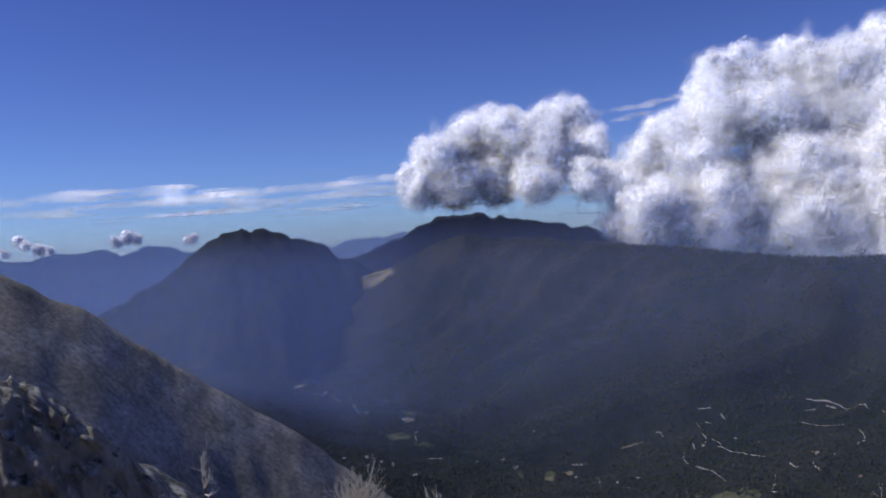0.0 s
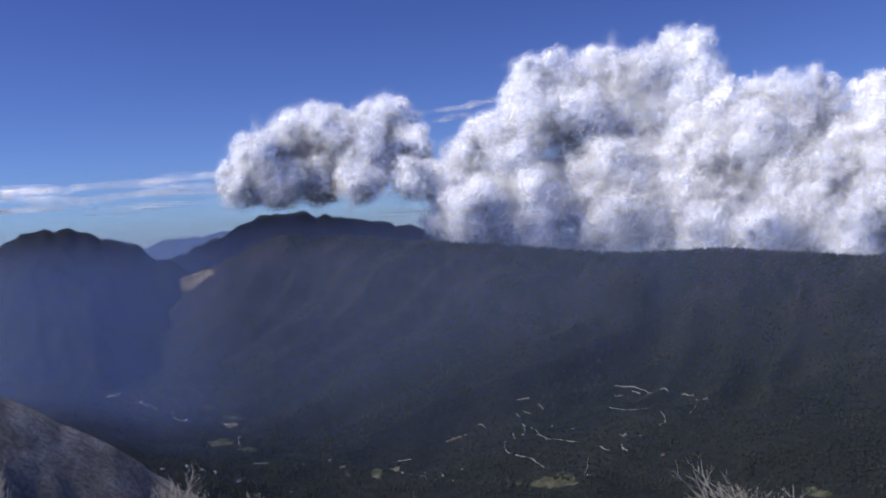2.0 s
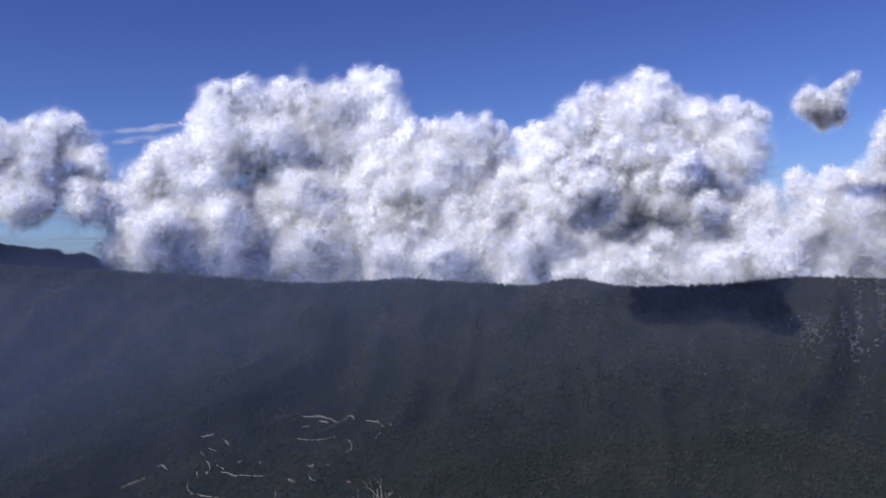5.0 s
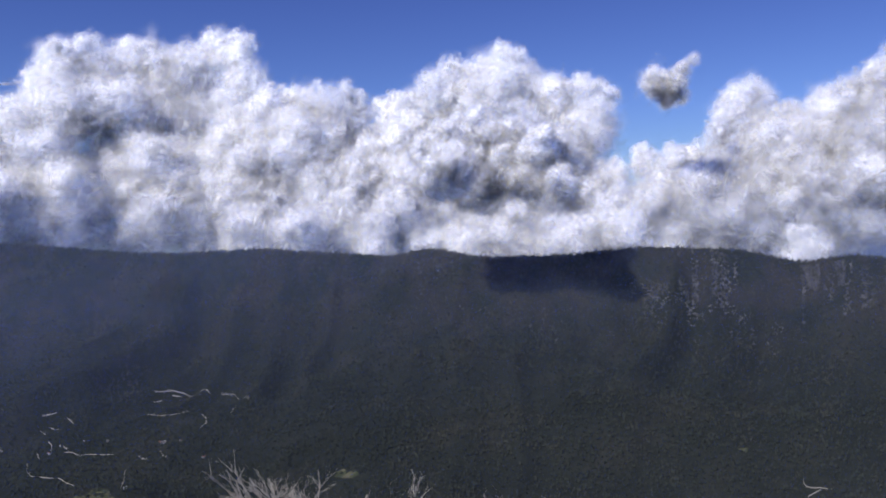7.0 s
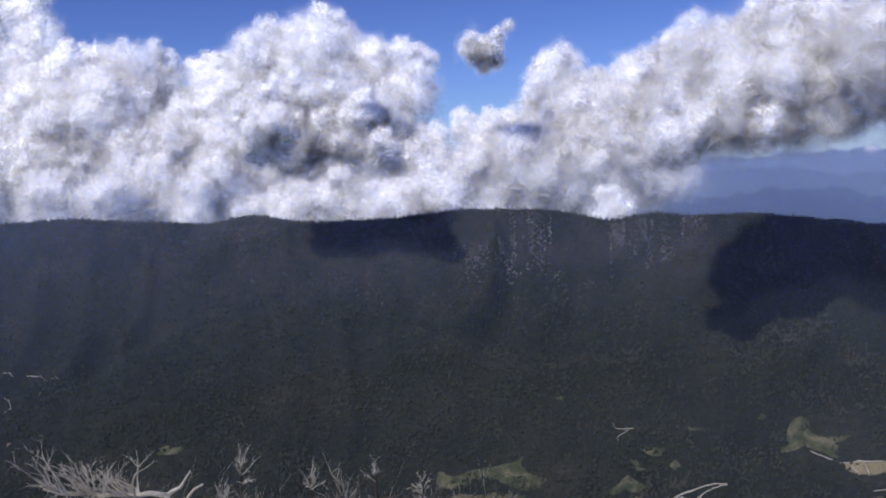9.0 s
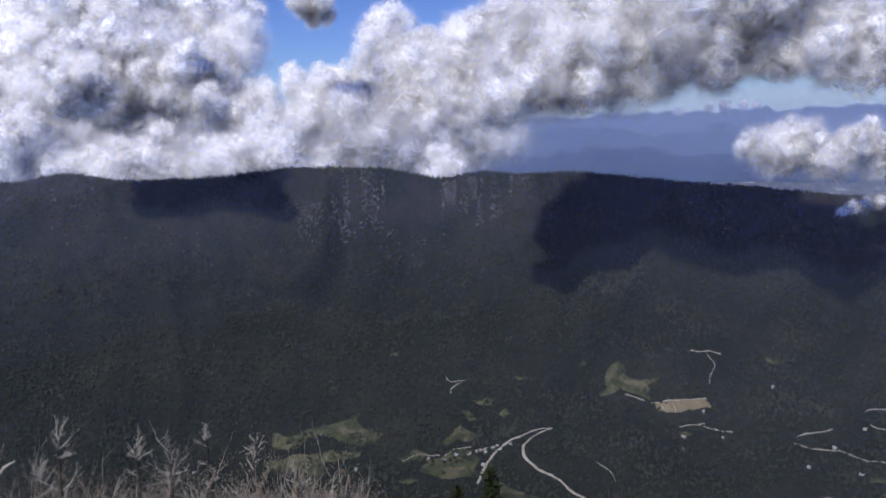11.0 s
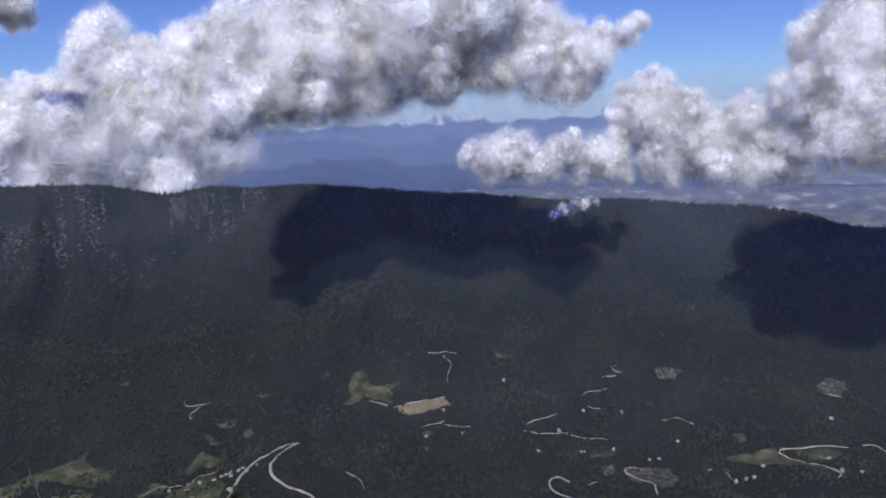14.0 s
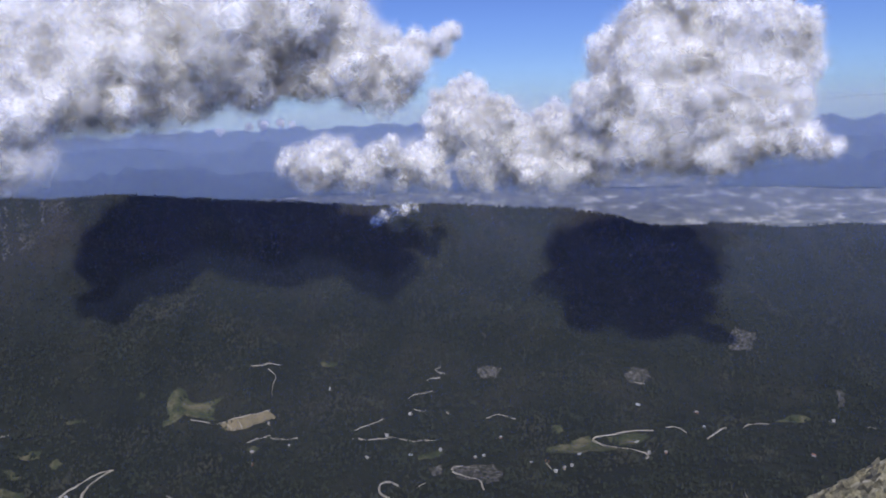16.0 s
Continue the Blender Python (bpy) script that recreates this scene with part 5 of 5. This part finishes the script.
def dead_shrub(label, az, dist, tall, seed, mat):
    """A tangle of thin dead stems."""
    rng = np.random.default_rng(seed)
    x, y, z = foot_of(az, dist)
    out = []
    for k in range(int(rng.integers(6, 9))):
        a, up = rng.uniform(0, 2 * math.pi), rng.uniform(0.7, 2.4)
        w = np.array([math.cos(a), math.sin(a), up])
        shoot(rng, (rng.normal(0, 0.3), rng.normal(0, 0.3), -0.2), w / np.linalg.norm(w), tall * rng.uniform(0.6, 1.02), 0.03, 0.02, 0.14, 2, out, (3, 6))
    v, f = joined(out)
    ob = mesh_object("dead_shrub", v, f, mat)
    ob.matrix_world = pose(x, y, z)
    return tagged(ob, label, "shrub", group="dead shrubs below the summit")


rs = np.random.default_rng(77)
for k in range(150):
    a = rs.uniform(28, 60) if k < 128 else rs.uniform(-23, -13)
    dd = rs.uniform(20, 32) if k < 128 else rs.uniform(38, 52)
    goal = np.interp(a, [-22, -12, 27, 36, 55, 63], [-13.0, -15.4, -21.0, -20.9, -22.9, -25.4]) - abs(rs.normal(0, 1.0))
    x_, y_, z_ = foot_of(a, dd)
    tall = EYE_Z + dd * math.tan(radians(goal)) - z_
    if tall > 0.8:
        dead_shrub("tangle of grey-brown dead scrub", a, dd, min(tall, 5.0), 600 + k, M_TWIG if rs.uniform() < 0.8 else M_GREYED)


def young_pine(az, el, dist, seed):
    rng = np.random.default_rng(seed)
    x, y, z = foot_of(az, dist)
    top = EYE_Z + dist * math.tan(radians(el)) - z
    ob = new("young_pine")
    ob.matrix_world = pose(x, y, z - 0.2)
    child("trunk", [tube([(0, 0, 0), (0.03, 0, top * 0.5), (0, 0, top * 0.95)], [0.09, 0.06, 0.015], 6)], M_CHARRED, ob)
    verts, faces = [], []
    for k in range(900):
        h = 1 - rng.uniform(0, 0.75) ** 1.2
        a, rr = rng.uniform(0, 2 * math.pi), (1.02 - h) * top * 0.3 * rng.uniform(0.25, 1.1)
        c = np.array([math.cos(a) * rr, math.sin(a) * rr, h * top + rng.normal(0, 0.1)])
        d1, d2 = rng.normal(0, 0.13, 3), rng.normal(0, 0.13, 3)
        n = len(verts)
        verts += [c - d1, c + d2 * 0.4, c + d1 + (0, 0, 0.12), c - d2 * 0.4]
        faces.append((n, n + 1, n + 2, n + 3))
    crown = mesh_object("crown", np.array(verts), np.array(faces), M_NEEDLE, False)
    crown.parent = ob
    tagged(crown, "dark green needles")
    return tagged(ob, "young green pine growing below the summit", "tree")


young_pine(68.4, -23.9, 30, 701)
young_pine(66.0, -25.2, 28, 702)


# ---- crag beside the summit ----
def crag():
    """A limestone crag: tilted ledges on top painted pale as if lit, broken faces below painted dark as if shaded."""
    az = np.linspace(-44, -15.5, 300)
    crest = np.interp(az, [-52, -40, -30, -28.2, -26.5, -24.3, -23.2, -22.2, -20.8, -19.6, -17.5, -15.5], [-2, -4.5, -6.4, -6.9, -7.6, -9.3, -10.6, -11.7, -13.2, -14.1, -16.2, -19])
    v = np.concatenate([np.linspace(-1, 0, 20)[:-1], np.linspace(0, 0.6, 120), np.linspace(0.6, 1, 14)[1:]])
    A, V = np.meshgrid(az, v, indexing="ij")
    top = (62 * np.tan(np.radians(crest)) + EYE_Z)[:, None]
    u = A * 62 * math.pi / 180
    z = np.where(V < 0, top + V * 6, top - V * 22)
    layer = (V * 22 - 0.42 * u + 1.2 * fbm(u / 4, V * 5, 3, 131)) / 2.6
    stepped = (np.floor(layer) + smooth((layer - np.floor(layer)) * 2.2)) * 2.6
    out = np.where(V < 0, V * 26, 0.75 * (stepped + 0.42 * u) * 0.55 + 1.2 * ridged(u / 5, V * 1.2, 3, 137) * smooth(V * 6) + 0.7 * ridged(u / 1.4, V * 13, 3, 139) + 0.35 * fbm(u / 0.5, V * 30, 2, 149))
    z = z + 0.9 * fbm(u / 3.0, V * 8, 4, 141) + 0.5 * ridged(u / 1.7, V * 9, 2, 143) * smooth(1 - V * 2)
    R_ = 62 - out
    verts = np.stack([R_ * np.sin(np.radians(A)), R_ * np.cos(np.radians(A)), z], -1).reshape(-1, 3)
    m, nt, bsdf = material("crag_limestone_lit_tops", 0.95)
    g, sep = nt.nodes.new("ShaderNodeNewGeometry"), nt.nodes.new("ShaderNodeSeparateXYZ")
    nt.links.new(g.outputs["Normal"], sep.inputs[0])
    # Light painted by slope: dark tone on steep sides, pale on upward ones.
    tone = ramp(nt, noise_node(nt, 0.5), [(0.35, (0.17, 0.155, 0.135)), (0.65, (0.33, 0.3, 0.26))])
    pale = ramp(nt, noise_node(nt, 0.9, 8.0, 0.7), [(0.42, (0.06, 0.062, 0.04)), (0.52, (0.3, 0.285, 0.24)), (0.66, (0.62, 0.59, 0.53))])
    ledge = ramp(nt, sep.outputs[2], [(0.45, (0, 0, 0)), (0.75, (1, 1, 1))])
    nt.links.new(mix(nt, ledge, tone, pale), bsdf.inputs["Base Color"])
    bumped(nt, bsdf, noise_node(nt, 2.5, 8.0, 0.7), 0.9, 0.3)
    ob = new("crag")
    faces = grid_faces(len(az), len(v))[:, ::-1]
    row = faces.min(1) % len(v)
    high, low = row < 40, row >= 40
    for name, pick, label in (("ledge", high, "tilted limestone ledges painted pale as if sunlit"), ("rock_face", low, "broken rock face painted dark as if shaded")):
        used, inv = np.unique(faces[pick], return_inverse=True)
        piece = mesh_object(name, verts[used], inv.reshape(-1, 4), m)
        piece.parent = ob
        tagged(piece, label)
    return tagged(ob, "limestone crag with tilted ledges, light and shade painted in", "rock")


crag()


# ---- stones and tussocks on the summit slope ----
def tussocks(label, az0, az1, r0, r1, count, seed):
    rng = np.random.default_rng(seed)
    az, r = rng.uniform(az0, az1, count), rng.uniform(r0, r1, count)
    x, y = r * np.sin(np.radians(az)), r * np.cos(np.radians(az))
    z = land(x, y)
    s = rng.uniform(0.12, 0.5, count) * (0.5 + r / 80)
    verts = np.zeros((count, 5, 3))
    for k in range(3):
        a = rng.uniform(0, 2.1, count) + k * 2.1
        verts[:, k] = np.stack([x + s * np.cos(a), y + s * np.sin(a), z + s * rng.uniform(0.1, 0.5, count)], -1)
    verts[:, 3] = np.stack([x + rng.normal(0, 0.1, count), y, z + s * rng.uniform(0.6, 1.5, count)], -1)
    verts[:, 4] = np.stack([x, y, z - 0.3], -1)
    tri = np.array([[0, 1, 3], [1, 2, 3], [2, 0, 3], [1, 0, 4], [2, 1, 4], [0, 2, 4]])
    faces = (tri[None] + (np.arange(count) * 5)[:, None, None]).reshape(-1, 3)
    return tagged(mesh_object("tussocks", verts.reshape(-1, 3), faces, M_NEAR, False), label, "grass", kind="stuff")


tussocks("dry grass tussocks and loose stones on the slope", 108, 130, 25, 150, 9000, 801)
